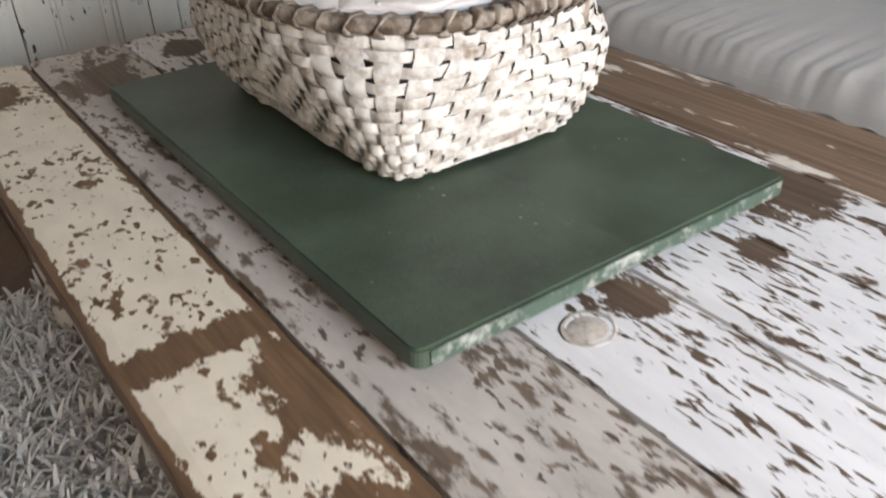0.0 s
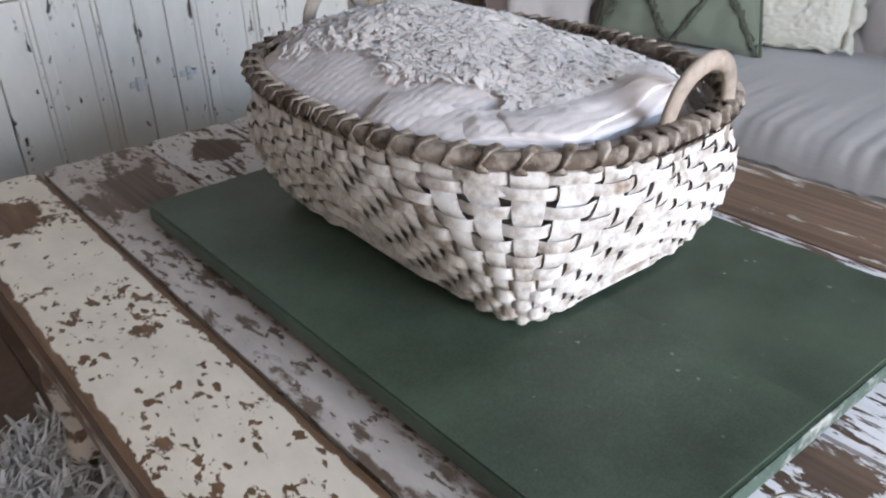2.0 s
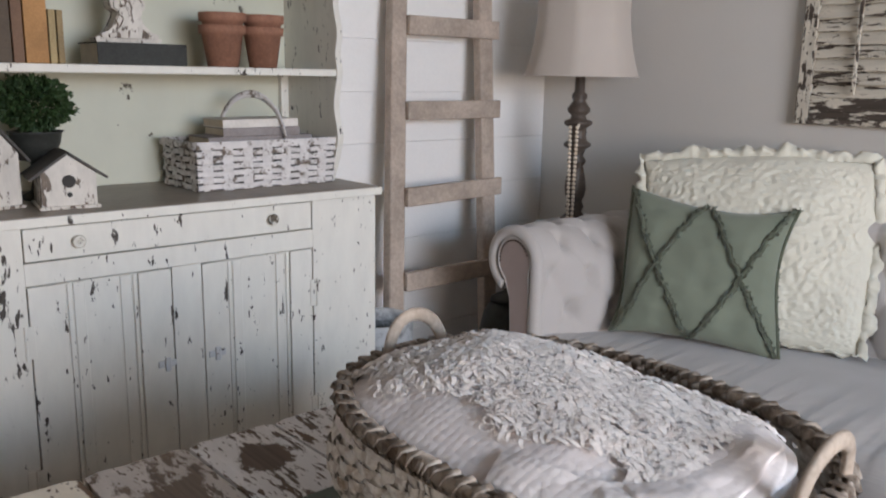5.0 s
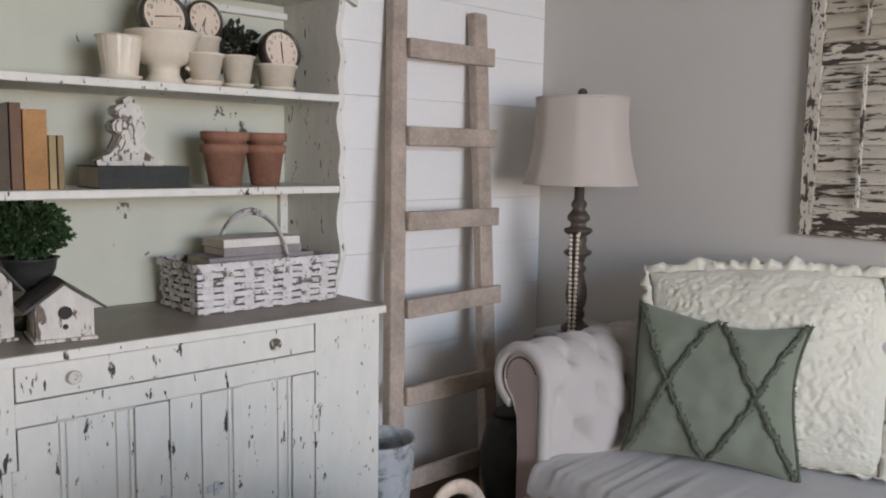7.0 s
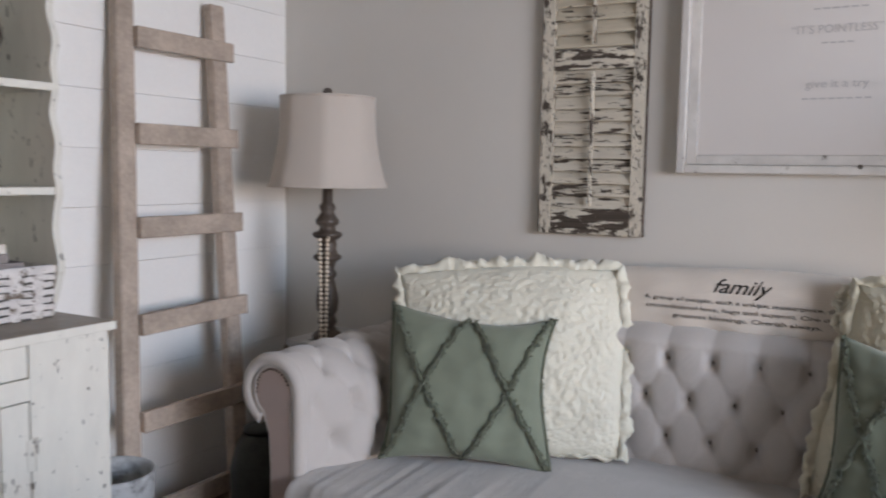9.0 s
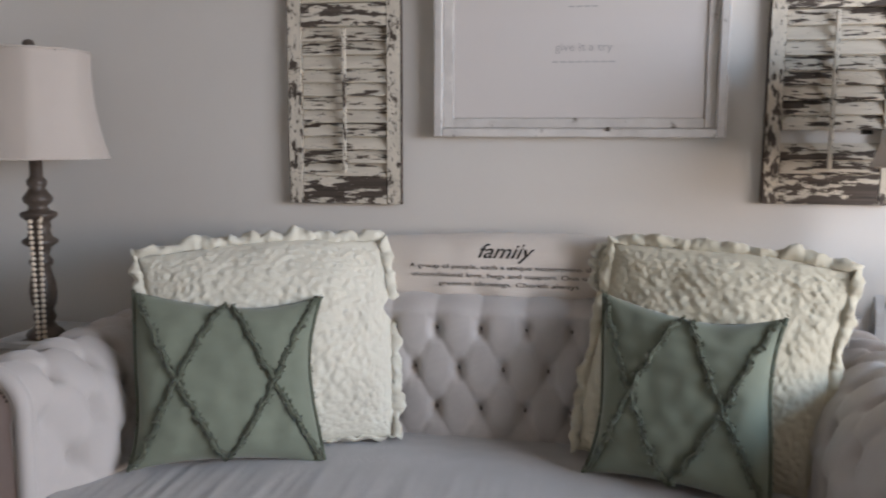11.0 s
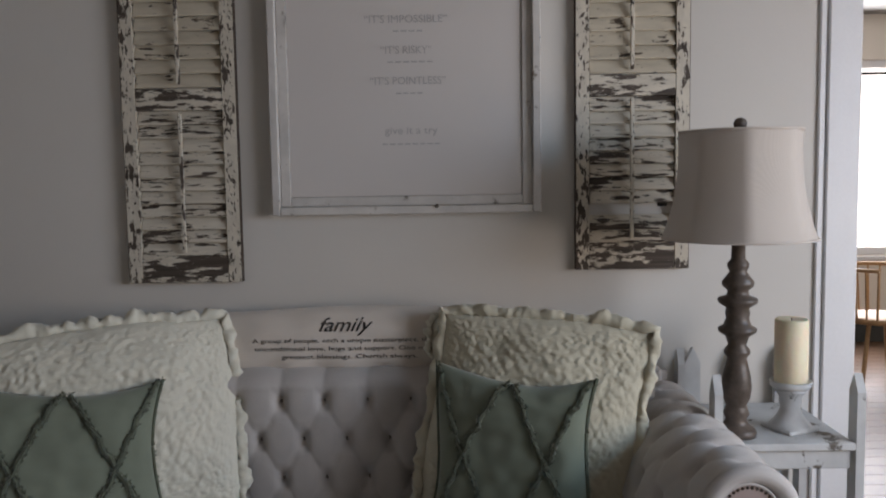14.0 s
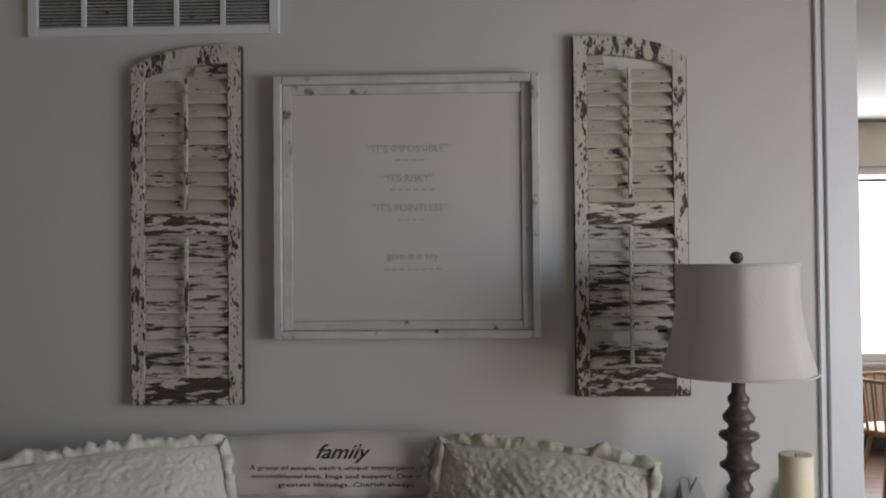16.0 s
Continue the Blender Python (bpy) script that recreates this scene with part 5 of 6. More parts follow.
lamp(2.325, -0.100, "dark turned lamp with flared beige shade on a side table", False)
lamp(2.425, 2.478, "dark turned table lamp hung with cream beads behind the sofa arm", True, 0.213)


def side_table(x0, x1, y0, y1, pickets, label):
    ob = thing("side_table", label, "side table", ((x0 + x1) / 2, (y0 + y1) / 2, 0))
    part("tabletop", box(x0, x1, y0, y1, SIDE_Z - 0.022, SIDE_Z, 0.003), M["side_table"], ob)
    part("apron", box(x0 + 0.012, x0 + 0.03, y0 + 0.01, y1 - 0.01, SIDE_Z - 0.075, SIDE_Z - 0.0225, 0.002), M["side_table"], ob)
    part("apron", box(x1 - 0.03, x1 - 0.012, y0 + 0.01, y1 - 0.01, SIDE_Z - 0.075, SIDE_Z - 0.0225, 0.002), M["side_table"], ob)
    part("shelf", box(x0 + 0.012, x1 - 0.012, y0 + 0.004, y1 - 0.004, 0.235, 0.255, 0.003), M["side_table"], ob)
    for x in (x0 + 0.001, x1 - 0.051):
        for y, side in ((y0 - 0.024, -1), (y1 + 0.001, 1)):
            top = SIDE_Z + (0.19 if pickets else -0.023)
            out = [(0, 0), (0.05, 0), (0.05, top - 0.05), (0.025, top), (0, top - 0.05)]
            bm = prism(out, 0.023, pose(x, y, 0))
            part("picket_leg", bm, M["side_table"], ob)
    if pickets:
        for y in (y0 + 0.012, y0 + 0.155, y1 - 0.062):
            out = [(0, 0.235), (0.05, 0.235), (0.05, SIDE_Z + 0.135), (0.025, SIDE_Z + 0.185), (0, SIDE_Z + 0.135)]
            part("back_picket", prism(out, 0.018, Matrix(((0, 1, 0, x1 + 0.001), (1, 0, 0, y), (0, 0, 1, 0), (0, 0, 0, 1)))), M["side_table"], ob)
    return ob


side_table(2.235, 2.655, -0.400, 0.02 - 0.055, True, "pale grey side table with pointed picket legs and a low shelf")
side_table(2.335, 2.64, 2.385, 2.60, False, "small pale side table behind the sofa arm")

holder = thing("candle_holder", "chipped white pedestal candle holder on the side table", "candle holder", (2.375, -0.274, SIDE_Z))
part("pedestal", lathe([(0.06068, 0), (0.06232, 0.010), (0.05576, 0.018), (0.04428, 0.030), (0.0328, 0.048), (0.02788, 0.062), (0.03116, 0.080), (0.02952, 0.095), (0.041, 0.110), (0.05084, 0.122)], (2.375, -0.274, SIDE_Z), 28), M["white_ceramic"], holder, smooth=True)
bm = box(-0.058, 0.058, -0.058, 0.058, 0, 0.012, 0.004)
bm.transform(pose(2.375, -0.274, SIDE_Z, 0, 0, 24))
part("foot_plate", bm, M["white_ceramic"], holder, "square chipped foot")
part("dish", lathe([(0.0492, 0.1225), (0.05576, 0.128), (0.05822, 0.142), (0.05494, 0.144), (0.05412, 0.132), (0, 0.131)], (2.375, -0.274, SIDE_Z), 28), M["white_ceramic"], holder, smooth=True)
candle = thing("pillar_candle", "thick ivory pillar candle on a white holder", "candle", (2.375, -0.274, SIDE_Z + 0.132))
part("wax", lathe([(0.0451, 0), (0.04633, 0.004), (0.04633, 0.186), (0.04346, 0.192), (0.0328, 0.186), (0.0082, 0.183), (0, 0.183)], (2.375, -0.274, SIDE_Z + 0.1325), 28, wave=lambda a, z: 1 + 0.012 * math.sin(3 * a + z * 20)), M["candle"], candle, smooth=True)
part("wick", tube([(2.375, -0.274, SIDE_Z + 0.314), (2.377, -0.274, SIDE_Z + 0.326)], 0.0014, 5), M["ink"], candle)
# ---- things on the hutch ----
M["terracotta"] = plain("aged_terracotta", (0.31, 0.15, 0.098), 0.85, 0.22, 14, 0.2, 120)
M["cream_pot"] = plain("cream_glazed_pot", (0.70, 0.62, 0.50), 0.35, 0.07, 9, 0.05, 60)
M["clock_metal"] = plain("dark_clock_metal", (0.09, 0.075, 0.06), 0.4, 0.3, 20, 0.1, 90, metal=0.6)
M["dial"] = plain("ivory_dial", (0.70, 0.58, 0.46), 0.6, 0.08, 14)
M["leaf"] = plain("boxwood_leaf", (0.026, 0.056, 0.018), 0.6, 0.5, 30, 0.2, 90)
M["dark_pot"] = plain("blackened_urn", (0.035, 0.037, 0.033), 0.55, 0.3, 14, 0.2, 90)
M["birdhouse"] = peeling("chippy_birdhouse_paint", (0.66, 0.62, 0.56), (0.15, 0.115, 0.09), 0.68, 60, (1, 1, 0.42), patchy=0.5)
# birdhouse roof colour, also used as shade inside the handled basket
M["roof"] = plain("dark_grey_roof_and_weave_shade", (0.085, 0.08, 0.075), 0.75, 0.3, 16, 0.3, 70)
M["book_black"] = plain("black_cloth_cover", (0.035, 0.037, 0.034), 0.7, 0.3, 16, 0.2, 200)
M["paper"] = plain("old_page_edges", (0.62, 0.55, 0.44), 0.9, 0.1, 30, 0.3, 300)
M["white_strip"] = peeling("white_painted_strip", (0.70, 0.67, 0.65), (0.16, 0.125, 0.10), 0.72, 40, patchy=0.5, edge=0.05, chips=0.5)
M["galvanised"] = peeling("whitewashed_bucket", (0.52, 0.54, 0.55), (0.20, 0.20, 0.20), 0.72, 18, edge=0.08)


def leafy(name, centre, radius, count, size, parent, seed, label, squash=(1, 1, 1), shell=0.55, bm=None):
    rnd = random.Random(seed)
    own = bm is None
    bm = bmesh.new() if own else bm
    for _ in range(count):
        d = Vector((rnd.gauss(0, 1), rnd.gauss(0, 1), rnd.gauss(0, 1))).normalized()
        r = radius * (shell + (1 - shell) * rnd.random() ** 0.6) * (0.9 + 0.18 * noise.noise(d * 3 + Vector((seed, 0, 0))))
        p = Vector(centre) + Vector((d.x * squash[0], d.y * squash[1], d.z * squash[2])) * r
        a = (d + Vector((rnd.uniform(-1, 1), rnd.uniform(-1, 1), rnd.uniform(-1, 1))) * 0.8).normalized()
        s = a.cross(Vector((rnd.uniform(-1, 1), rnd.uniform(-1, 1), rnd.uniform(-1, 1)))).normalized()
        k = size * rnd.uniform(0.6, 1.2)
        lift = a.cross(s) * k * 0.15
        v = [bm.verts.new(q) for q in (p, p + a * k * 0.5 + s * k * 0.3 + lift, p + a * k, p + a * k * 0.5 - s * k * 0.3 + lift)]
        bm.faces.new((v[0], v[1], v[2]))
        bm.faces.new((v[0], v[2], v[3]))
    return part(name, bm, M["leaf"], parent, label, kind="stuff") if own else bm


def birdhouse(x, y, z, w, h, turn, label):
    ob = thing("birdhouse", label, "birdhouse", turn=pose(x, y, z, 0, 0, turn))
    d = w * 1.05
    wall = h * 0.60
    out = [(-w / 2, 0.008), (w / 2, 0.008), (w / 2, wall), (0, h - 0.012), (-w / 2, wall)]
    part("body", prism(out, d, Matrix.Translation((0, -d / 2, 0))), M["birdhouse"], ob, "chipped white gabled box", local=True)
    part("base", box(-w / 2 - 0.006, w / 2 + 0.006, -d / 2 - 0.008, d / 2 + 0.006, 0, 0.0078, 0.001), M["birdhouse"], ob, local=True)
    sl = math.atan2(h - wall - 0.012, w / 2)
    ln = math.hypot(w / 2, h - wall) + 0.022
    for s in (-1, 1):
        bm = box(0, ln, -d / 2 - 0.012, d / 2 + 0.01, 0.0, 0.006, 0.0012)
        bm.transform(Matrix.Translation((0, 0, h - 0.010)) @ Matrix.Rotation(sl if s > 0 else math.pi - sl, 4, "Y") @ Matrix.Translation((0, 0, 0 if s > 0 else -0.006)))
        part("roof_board", bm, M["roof"], ob, "dark roof board", local=True)
    # no real holes: black discs carry the shade of the entrances
    for r, zz in ((w * 0.125, wall * 0.78), (w * 0.05, wall * 0.40)):
        bm = lathe([(r, 0), (r, 0.002), (r * 0.92, 0.003)], (0, 0, 0), 18)
        bm.transform(pose(0, -d / 2 - 0.0002, zz, 90))
        part("entrance_hole", bm, M["ink"], ob, "round black disc standing in for the shaded entrance hole", local=True)
    return ob


birdhouse(0.560, 2.550, 0.8585, 0.125, 0.143, -8, "small white chippy birdhouse with a dark roof on the hutch")
birdhouse(0.385, 2.62, 0.8585, 0.13, 0.22, 14, "taller chippy birdhouse with a dark roof at the hutch end")

topiary = thing("topiary", "clipped boxwood ball in a small black urn on the hutch", "plant", (0.540, 2.69, 0.8585))
part("urn", lathe([(0.040, 0), (0.042, 0.012), (0.022, 0.024), (0.016, 0.05), (0.015, 0.085), (0.022, 0.105), (0.046, 0.120), (0.058, 0.145), (0.062, 0.170), (0.070, 0.176), (0.058, 0.176), (0.054, 0.166), (0, 0.166)], (0.540, 2.69, 0.8585), 24), M["dark_pot"], topiary, "black footed urn", smooth=True)
leafy("foliage", (0.540, 2.69, 1.104), 0.098, 2600, 0.017, topiary, 3, "dense dark green clipped foliage", (1, 1, 0.74), 0.5)

# flat woven basket with books
wb = thing("handled_basket", "long white splint basket with a bent handle holding books", "basket", (1.14, 2.665, 0.8585))
WX0, WX1, WY0, WY1, WH = 0.922, 1.372, 2.572, 2.800, 0.134


def wring(s, h, grow=0.006):
    """Rounded rectangle round the basket."""
    g = grow * h
    pts = [(WX0 - g, WY0 - g), (WX1 + g, WY0 - g), (WX1 + g, WY1 + g), (WX0 - g, WY1 + g)]
    lens = [WX1 - WX0, WY1 - WY0, WX1 - WX0, WY1 - WY0]
    want = (s % 1) * sum(lens)
    for k in range(4):
        if want <= lens[k] or k == 3:
            q = min(1, want / lens[k])
            a, c = pts[k], pts[(k + 1) % 4]
            n = ((0, -1), (1, 0), (0, 1), (-1, 0))[k]
            return Vector((a[0] + (c[0] - a[0]) * q, a[1] + (c[1] - a[1]) * q, 0.8590 + WH * h)), Vector((n[0], n[1], 0))
        want -= lens[k]


for r in range(6):
    def wv(u, v, r=r):
        h = 0.03 + r * 0.142
        p, n = wring(u, h)
        ph = math.sin(math.pi * (u * 22 + r))
        return p + n * (0.0034 * math.copysign(abs(ph) ** 0.5, ph)) + Vector((0, 0, v * 0.0138 + 0.0015 * math.sin(u * 50 + r)))
    part("weaver", sheet(wv, 216, 2, wrap=True), M["white_strip"], wb)
for k in range(22):
    def ws(u, v, k=k):
        p, n = wring((k + 0.25 + 0.5 * u) / 22, v * 0.93)
        return p + n * (0.0026 * math.cos(math.pi * (v * 0.93 - 0.086) / 0.142) * (-1 if k % 2 else 1))
    part("stake", sheet(ws, 1, 24), M["white_strip"], wb)
# floor and inner wall get darker colours, shade painted behind the weave
part("lining", box(WX0 + 0.006, WX1 - 0.006, WY0 + 0.006, WY1 - 0.006, 0.8592, 0.865), M["rim"], wb, "woven floor with inside shade put into its colour")
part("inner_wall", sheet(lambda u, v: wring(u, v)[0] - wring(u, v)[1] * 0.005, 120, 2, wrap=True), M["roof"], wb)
for s in (0.006, -0.007):
    part("rim_strip", sheet(lambda u, v, s=s: wring(u, 0.93)[0] + wring(u, 0.93)[1] * s + Vector((0, 0, 0.020 * v - 0.006)), 120, 1, wrap=True), M["white_strip"], wb)
pts = [(1.140 + 0.062 * math.cos(math.pi * k / 24), 2.668 - 0.098 * math.cos(math.pi * k / 24) * (1 - 0.35 * math.sin(math.pi * k / 24)), 0.95 + 0.178 * math.sin(math.pi * k / 24) ** 0.62) for k in range(25)]
part("handle", tube(pts, 0.011, 6, flat=0.25, up=Vector((1, 0, 0))), M["white_strip"], wb, "flat bent splint handle", smooth=True)


def book(name_pose, w, d, t, cover, label, lying=True):
    """A closed book: its cover boards, spine and pages; w along x, d along y, t thick."""
    ob = thing("book", label, "book", turn=name_pose)
    c = 0.0025
    for z in (0, t - c):
        part("cover_board", box(-w / 2, w / 2, -d / 2, d / 2, z, z + c, 0.0006), cover, ob, local=True)
    part("spine", box(-w / 2, w / 2, -d / 2 - 0.0025, -d / 2 - 0.0002, 0, t, 0.001), cover, ob, local=True)
    part("pages", box(-w / 2 + 0.004, w / 2 - 0.004, -d / 2, d / 2 - 0.005, c + 0.0002, t - c - 0.0002), M["paper"], ob, local=True)
    return ob


grey_cover = plain("grey_book_cover", (0.27, 0.24, 0.235), 0.7, 0.15, 12)
pale_cover = plain("pale_book_cover", (0.66, 0.62, 0.57), 0.7, 0.12, 12)
zb = 0.8655
for k, (w, d, t, cov, dx, rz) in enumerate(((0.34, 0.15, 0.055, grey_cover, 0.03, 0), (0.34, 0.15, 0.05, grey_cover, 0.03, 1), (0.34, 0.14, 0.036, grey_cover, 0.03, 0), (0.25, 0.13, 0.024, grey_cover, 0.035, -1), (0.25, 0.13, 0.024, pale_cover, 0.03, 1))):
    book(pose(1.11 + dx, 2.672, zb, 0, 0, rz), w, d, t, cov, "worn pale book lying in the white basket" if cov is pale_cover else "worn grey book lying in the white basket")
    zb += t + 0.0005

# upright books on the lower shelf
x = 0.300
for k, (t, h, col, lab) in enumerate((
        (0.034, 0.175, (0.20, 0.14, 0.085), "old brown clothbound book upright on the shelf"), (0.030, 0.185, (0.15, 0.11, 0.07), "old dark brown book upright on the shelf"), (0.036, 0.180, (0.26, 0.19, 0.12), "faded tan book upright on the shelf"),
        (0.022, 0.170, (0.13, 0.12, 0.11), "dark grey book upright on the shelf"), (0.038, 0.196, (0.10, 0.075, 0.055), "dark brown book leaning on the shelf"), (0.024, 0.200, (0.17, 0.10, 0.065), "reddish brown book upright on the shelf"),
        (0.052, 0.186, (0.40, 0.21, 0.085), "thick orange tan book upright on the shelf"), (0.016, 0.128, (0.36, 0.27, 0.14), "small mustard book upright on the shelf"), (0.014, 0.128, (0.26, 0.19, 0.10), "small brown book upright on the shelf"))):
    cov = plain("book_cover", col, 0.75, 0.2, 14, 0.25, 180)
    book(pose(x, 2.650, SHELF1 + 0.0005, 0, -90, 0) @ pose(h / 2, 0, -t, 0, 0, 0), h, 0.13, t, cov, lab)
    x += t + 0.0035

book(pose(0.790, 2.655, SHELF1 + 0.0005, 0, 0, -1), 0.235, 0.15, 0.056, M["book_black"], "thick black book lying under the ornament")
orn = thing("carved_finial", "white chippy carved wooden finial on a black book", "ornament", (0.775, 2.655, SHELF1 + 0.057))
half = [(0.085, 0.0), (0.088, 0.012), (0.066, 0.020), (0.045, 0.040), (0.031, 0.066), (0.027, 0.078), (0.044, 0.088), (0.046, 0.104), (0.036, 0.116), (0.022, 0.120), (0.036, 0.130), (0.038, 0.143), (0.028, 0.153), (0.014, 0.157), (0.018, 0.166), (0.0, 0.176)]
outline = [(a, z) for a, z in half] + [(-a, z) for a, z in half[-2::-1]]
bm = prism(outline, 0.05, Matrix.Translation((0.775, 2.632, SHELF1 + 0.057)))
part("silhouette", bm, M["birdhouse"], orn)
for dz, s in ((0.012, 0.86), (0.012, 0.66)):
    small = [(x * s, 0.012 + z * s) for x, z in outline]
    part("raised_carving", prism(small, 0.008, Matrix.Translation((0.775, 2.6235 if s > 0.8 else 2.6152, SHELF1 + 0.057))), M["birdhouse"], orn)


def pot(x, y, z, r, h, mat, label, rim=0.022, foot=0.68, group="", saucer=False, name="flower_pot", wave=None, cat="flower pot"):
    ob = thing(name, label, cat, (x, y, z), group=group)
    z0 = z
    if saucer:
        part("saucer", lathe([(r * 0.72, 0), (r * 0.86, 0.010), (r * 0.92, 0.016), (r * 0.84, 0.016), (r * 0.74, 0.008), (0, 0.008)], (x, y, z), 28), mat, ob, smooth=True)
        z0 = z + 0.0082
    prof = [(r * foot, 0), (r * (foot + (0.94 - foot) * (1 - rim / h)), h - rim), (r, h - rim + 0.001), (r * 1.02, h), (r * 0.93, h), (r * 0.88, h - rim), (r * foot * 0.9, 0.006), (0, 0.006)]
    part("body", lathe(prof, (x, y, z0), 40, wave=wave), mat, ob, smooth=wave is None)
    return ob


for x, lean in ((1.053, 0), (1.182, 1)):
    r = 0.066 if lean == 0 else 0.061
    pot(x, 2.66, SHELF1 + 0.0005, r, 0.116, M["terracotta"], "aged terracotta flower pot standing on the shelf", 0.024, 0.66, "stacked terracotta pots")
    pot(x + 0.002, 2.66, SHELF1 + 0.0355, r, 0.116, M["terracotta"], "aged terracotta flower pot nested in another", 0.024, 0.66, "stacked terracotta pots")

S2 = SHELF2 + 0.0005
pot(0.765, 2.66, S2, 0.059, 0.106, M["cream_pot"], "ribbed cream pot with a saucer on the top shelf", 0.004, 0.70, "cream pots on the top shelf", True, wave=lambda a, z: 1 + (0.02 * math.cos(22 * a) if 0.012 < z < 0.118 else 0))
bowl = thing("cream_bowl", "wide cream footed bowl on the top shelf", "bowl", (0.895, 2.69, S2), "cream pots on the top shelf")
part("body", lathe([(0.050, 0), (0.052, 0.01), (0.040, 0.03), (0.042, 0.052), (0.064, 0.062), (0.080, 0.09), (0.090, 0.122), (0.096, 0.130), (0.098, 0.140), (0.088, 0.141), (0.080, 0.128), (0.05, 0.07), (0, 0.066)], (0.895, 2.69, S2), 40), M["cream_pot"], bowl, smooth=True)
pts = [(0.935 + 0.026 * math.sin(math.pi * k / 12), 2.655 - 0.01, S2 + 0.012 + 0.038 * k / 12) for k in range(13)]
part("handle", tube(pts, 0.005, 7, up=Vector((0, 1, 0))), M["cream_pot"], bowl, smooth=True)
pot(0.985, 2.635, S2, 0.054, 0.080, M["cream_pot"], "tapered cream pot with a saucer", 0.006, 0.62, "cream pots on the top shelf", True)
pot(1.088, 2.645, S2, 0.050, 0.084, M["cream_pot"], "tapered cream pot with a saucer", 0.006, 0.64, "cream pots on the top shelf", True)
pot(1.225, 2.665, S2, 0.062, 0.072, M["cream_pot"], "short cream pot with a saucer", 0.008, 0.74, "cream pots on the top shelf", True)
pot(1.030, 2.745, S2, 0.056, 0.148, M["cream_pot"], "round cream pot at the back of the shelf", 0.008, 0.70, "cream pots on the top shelf")


def clock(x, y, z, r, turn, tilt, hour, minute, label):
    """A round alarm clock; z is its centre."""
    ob = thing("alarm_clock", label, "clock", group="old alarm clocks", turn=pose(x, y, z, tilt, 0, turn))
    case = lathe([(r * 0.85, -0.022), (r, -0.016), (r * 1.03, 0.012), (r, 0.020), (r * 0.90, 0.021), (r * 0.88, 0.014), (0, 0.013)], (0, 0, 0), 36)
    case.transform(Matrix.Rotation(radians(90), 4, "X"))
    part("case", case, M["clock_metal"], ob, "dark metal case", smooth=True, local=True)
    face = lathe([(r * 0.87, 0.0135), (r * 0.87, 0.0142), (0, 0.0145)], (0, 0, 0), 32)
    face.transform(Matrix.Rotation(radians(90), 4, "X"))
    dial = part("dial", face, M["dial"], ob, "yellowed ivory dial", local=True)
    bm = bmesh.new()
    for k in range(1, 13):
        a = math.pi / 2 - 2 * math.pi * k / 12
        t = lettering(str(k), r * 0.27)
        t.transform(Matrix.Translation((r * 0.68 * math.cos(a), -0.0152, r * 0.68 * math.sin(a) - r * 0.09)) @ Matrix.Rotation(radians(90), 4, "X"))
        join(bm, t)
    part("numerals", bm, M["ink"], dial, "black numerals", local=True)
    for a, ln, w in ((math.pi / 2 - 2 * math.pi * hour / 12, 0.42, 0.05), (math.pi / 2 - 2 * math.pi * minute / 60, 0.66, 0.035)):
        bm = box(-r * 0.1, r * ln, -0.0165, -0.0155, -r * w / 2, r * w / 2)
        bm.transform(Matrix.Rotation(-a, 4, "Y"))
        part("clock_hand", bm, M["ink"], dial, local=True)
    return ob


clock(0.893, 2.690, S2 + 0.178, 0.066, 2, -12, 8.8, 14, "old round clock with a yellowed dial in the bowl")
clock(1.034, 2.742, S2 + 0.192, 0.055, 4, -8, 6.9, 32, "old round clock with a yellowed dial in a cream pot")
clock(1.232, 2.660, S2 + 0.118, 0.063, 2, -10, 12, 30, "old round clock in a short cream pot")
sprig = thing("greenery_sprig", "dusty dark green sprig tucked behind the cream pots", "plant", (1.17, 2.78, S2))
part("stem", tube([(1.17, 2.80, S2), (1.165, 2.79, S2 + 0.09), (1.15, 2.775, S2 + 0.17)], 0.003, 6), M["dark_pot"], sprig)
M["sprig"] = plain("dusty_dark_leaf", (0.035, 0.04, 0.03), 0.8, 0.4, 30)
leafy("foliage", (1.155, 2.78, S2 + 0.135), 0.075, 260, 0.030, sprig, 8, "thin dusty leaves", (0.9, 0.5, 0.9), 0.2).data.materials[0] = M["sprig"]

# ---- on the floor by the ladder ----
bucket = thing("bucket", "whitewashed round bucket on the floor beside the hutch", "bucket", (1.560, 2.60, 0))
part("body", lathe([(0.085, 0.001), (0.09, 0.01), (0.112, 0.22), (0.120, 0.30), (0.124, 0.36), (0.128, 0.372), (0.122, 0.376), (0.116, 0.365), (0.106, 0.22), (0.08, 0.012), (0, 0.012)], (1.560, 2.60, 0), 36), M["galvanised"], bucket, smooth=True)
part("hoop", tube([(1.560 + 0.1175 * math.cos(2 * math.pi * k / 40), 2.60 + 0.1175 * math.sin(2 * math.pi * k / 40), 0.285) for k in range(40)], 0.004, 6, closed=True), M["galvanised"], bucket, smooth=True)
jar = thing("dark_jar", "dark glazed round jar on the floor behind the sofa arm", "jar", (2.09, 2.50, 0))
part("body", lathe([(0.06, 0.001), (0.075, 0.02), (0.10, 0.14), (0.105, 0.24), (0.085, 0.33), (0.055, 0.37)], (2.09, 2.50, 0), 30), M["dark_pot"], jar, smooth=True)
part("lid", lathe([(0.062, 0.3705), (0.060, 0.385), (0.03, 0.40), (0.014, 0.405), (0.018, 0.42), (0, 0.428)], (2.09, 2.50, 0), 24), M["dark_pot"], jar, smooth=True)

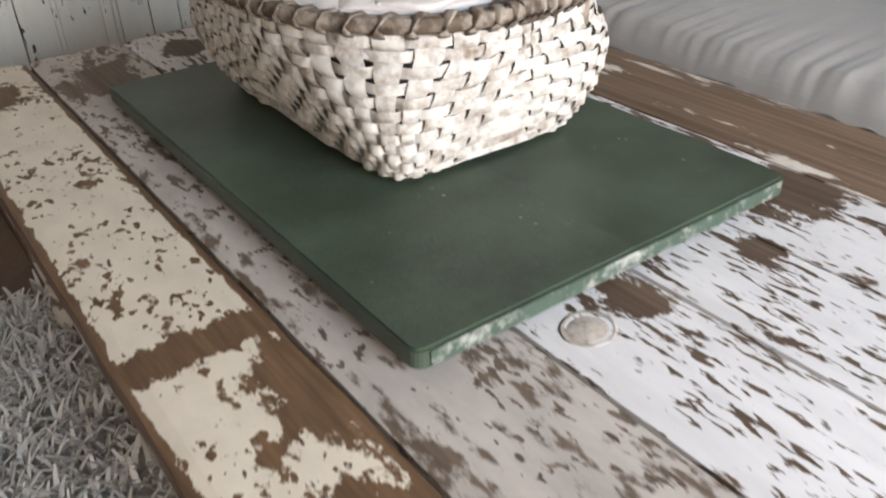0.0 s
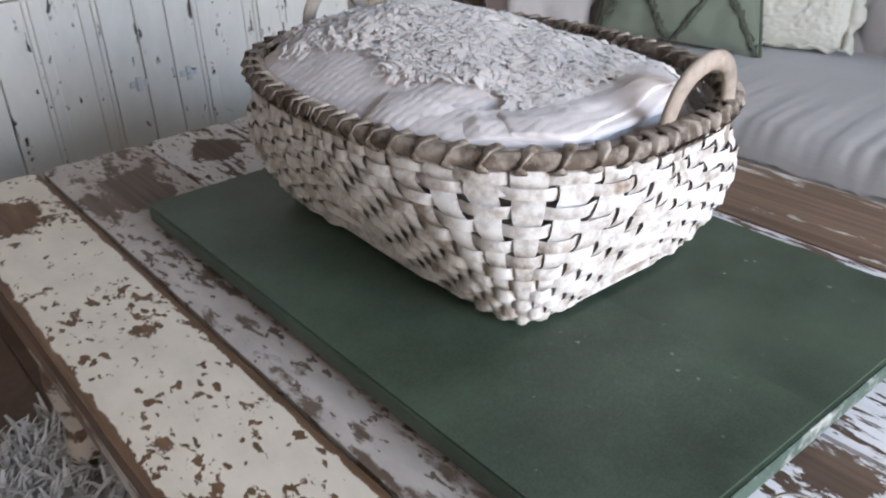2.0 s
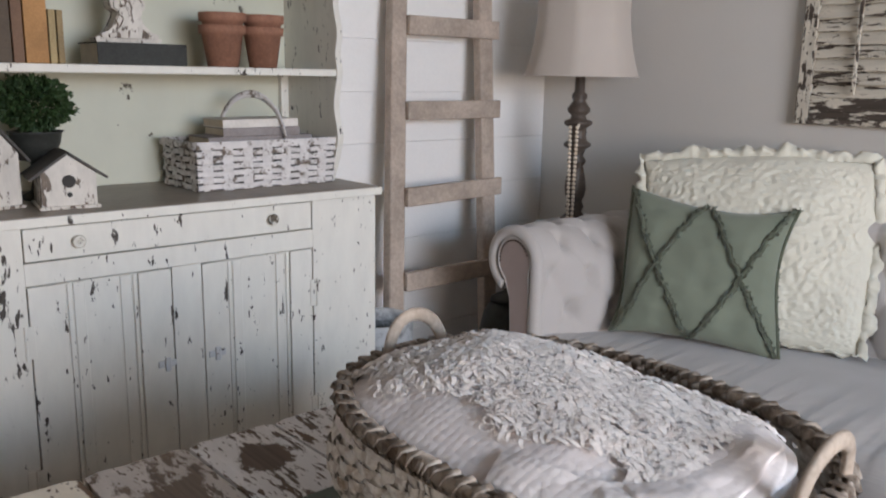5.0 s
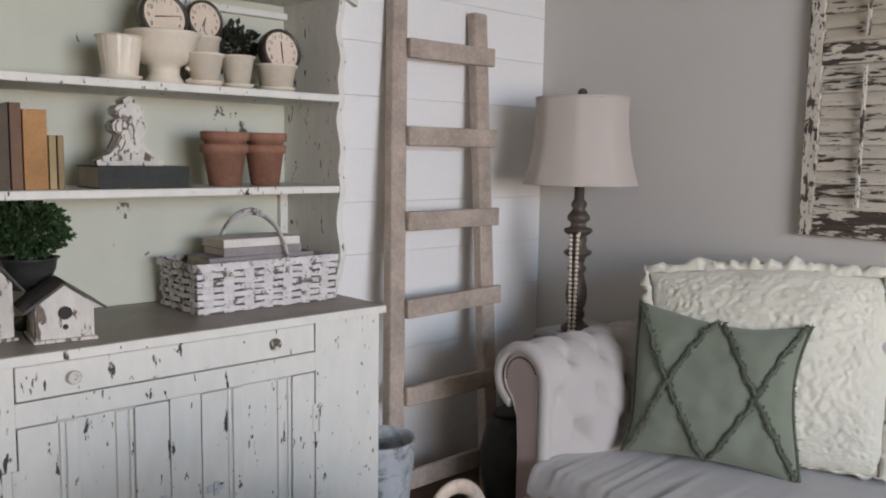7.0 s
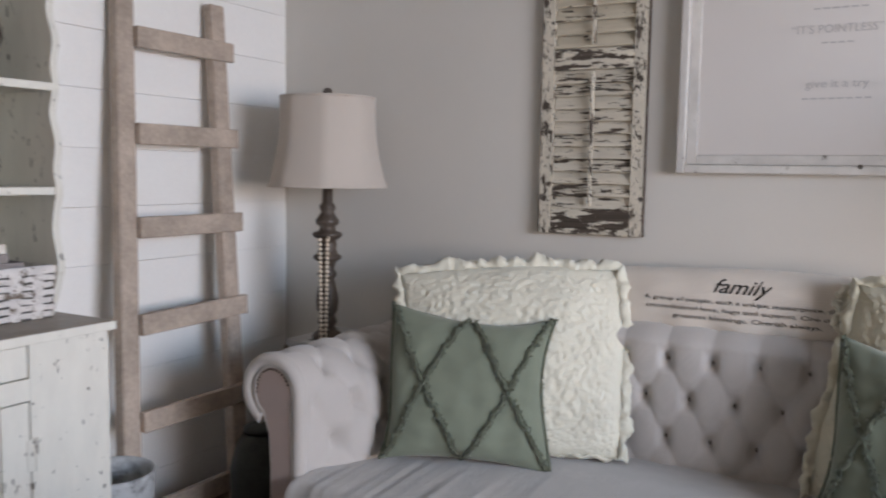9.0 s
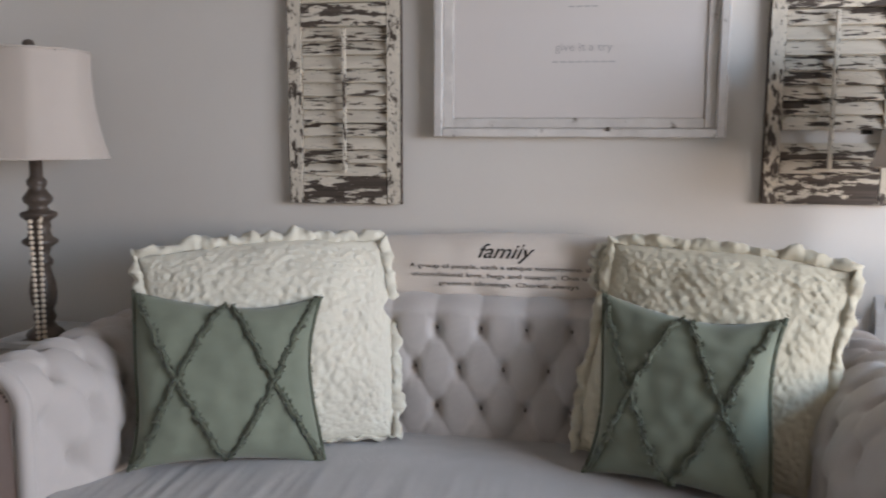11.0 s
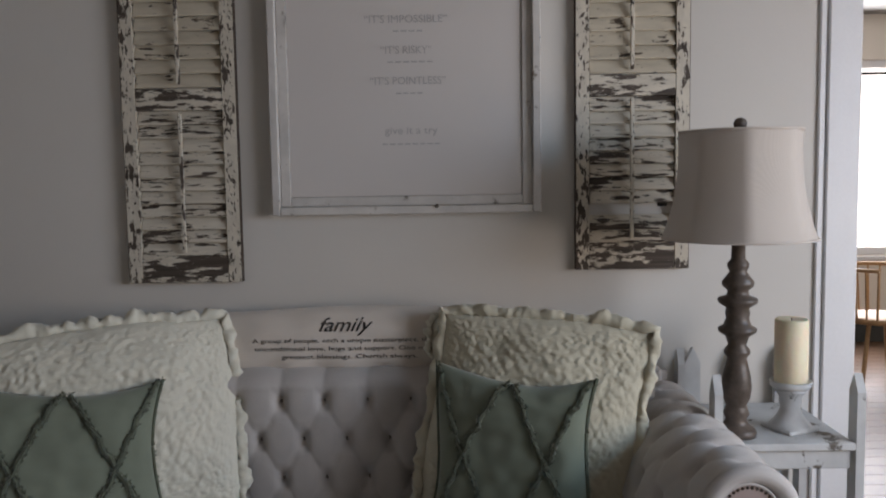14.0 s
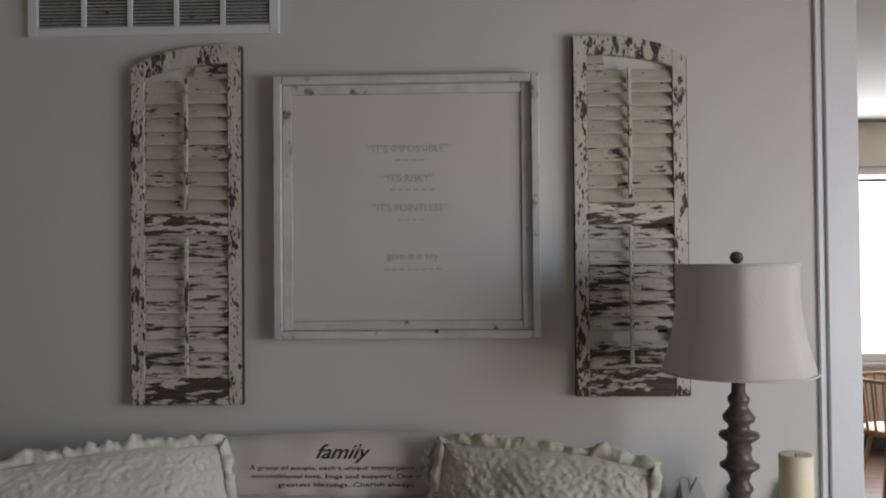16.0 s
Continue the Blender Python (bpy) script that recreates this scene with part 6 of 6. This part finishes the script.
# ---- toy truck on the side table's shelf ----
truck = thing("toy_truck", "small white metal toy truck on the table's low shelf", "toy truck", (2.38, -0.305, 0.256))
body = [(-0.078, 0.012), (0.075, 0.012), (0.080, 0.022), (0.079, 0.056), (0.070, 0.064), (0.045, 0.070), (0.034, 0.104), (0.022, 0.114), (-0.020, 0.119), (-0.048, 0.116), (-0.064, 0.104), (-0.080, 0.060), (-0.082, 0.022)]
bm = prism(body, 0.085, Matrix(((0, 1, 0, 2.335), (-1, 0, 0, -0.305), (0, 0, 1, 0.256), (0, 0, 0, 1))))
part("body", bm, M["white_ceramic"], truck)
for dy in (-0.046, 0.046):
    for dx in (2.3345, 2.4205):
        bm = lathe([(0.015, 0), (0.015, 0.003), (0.0125, 0.0045), (0.010, 0.003), (0.004, 0.0035), (0, 0.0035)], (0, 0, 0), 18)
        bm.transform(pose(dx, -0.305 + dy, 0.256 + 0.0155, 0, 90 if dx > 2.4 else -90, 0))
        part("wheel", bm, M["lamp"], truck, "small dull metal wheel", smooth=True)

# ---- seen through the doorway ----
M["rattan"] = plain("tan_rattan", (0.42, 0.26, 0.13), 0.6, 0.2, 14)
M["cloth_white"] = woven("sheer_white_curtain", (0.82, 0.80, 0.77), 500, 0.05)
chair = thing("rattan_chair", "tan rattan chair with splayed legs in the next room", "chair", (5.3, -2.05, 0))
CX, CY = 5.3, -2.02
part("seat", lathe([(0.20, 0.42), (0.225, 0.43), (0.225, 0.45), (0.20, 0.46)], (CX, CY, 0), 28), M["rattan"], chair, smooth=True)
for k in range(4):
    a = math.pi / 4 + k * math.pi / 2
    part("leg", tube([(CX + 0.15 * math.cos(a), CY + 0.15 * math.sin(a), 0.42), (CX + 0.25 * math.cos(a), CY + 0.25 * math.sin(a), 0.0)], 0.014, 8), M["rattan"], chair, smooth=True)
for k in range(13):
    a = -math.pi * 0.25 + math.pi * 1.1 * k / 12
    part("spindle", tube([(CX + 0.21 * math.cos(a), CY + 0.21 * math.sin(a), 0.455), (CX + 0.25 * math.cos(a), CY + 0.25 * math.sin(a), 0.76)], 0.007, 6), M["rattan"], chair)
part("back_rail", tube([(CX + 0.25 * math.cos(-math.pi * 0.25 + math.pi * 1.1 * k / 20), CY + 0.25 * math.sin(-math.pi * 0.25 + math.pi * 1.1 * k / 20), 0.765) for k in range(21)], 0.013, 8), M["rattan"], chair, smooth=True)
curtain = thing("curtain", "sheer white curtain hanging before the bright window", "curtain", (6.6, -2.3, 0.05))
part("cloth", sheet(lambda u, v: (6.60 + 0.03 * math.sin(u * 90), -1.72 - 0.42 * u, 0.06 + 2.06 * v), 160, 6), M["cloth_white"], curtain, smooth=True)
part("rod", tube([(6.60, -1.60, 2.13), (6.60, -3.1, 2.13)], 0.011, 8), M["dark_pot"], curtain)
tagged(part("baseboard", box(6.67, 6.699, -4.4, ROOM_Y1 - 0.1, 0, 0.19, 0.004), M["dark_pot"]), "black baseboard in the next room", "baseboard", kind="structure")
vine = thing("wall_vine", "sparse trailing green vine on the next room's wall", "plant", (5.9, -1.63, 1.2))
part("stem", tube([(6.68, -1.55, 1.95), (6.66, -1.60, 1.72), (6.67, -1.57, 1.50), (6.66, -1.64, 1.30)], 0.005, 6), M["leaf"], vine)
leafy("foliage", (6.63, -1.60, 1.66), 0.15, 120, 0.05, vine, 21, "small pale leaves", (0.4, 0.8, 1.1), 0.1)
# ---- boards of the shiplap wall and the floor ----
z, k = 0.0, 0
while z < ROOM_Z - 0.01:
    top_z = min(z + 0.186, ROOM_Z - 0.002)
    part("board", box(ROOM_X0 + 0.001, ROOM_X1 - 0.001, ROOM_Y1 - 0.016, ROOM_Y1 - 0.0005, z + 0.0006, top_z + 0.0014, 0.0008), M["shiplap"], wall_north)
    z += 0.188
x = ROOM_X0 + 0.002
while x < 7.0:
    part("floorboard", box(x, x + 0.118, ROOM_Y0 - 1.9, ROOM_Y1 - 0.018, -0.0195, 0.0, 0.0015), M["floor"], floor)
    x += 0.12
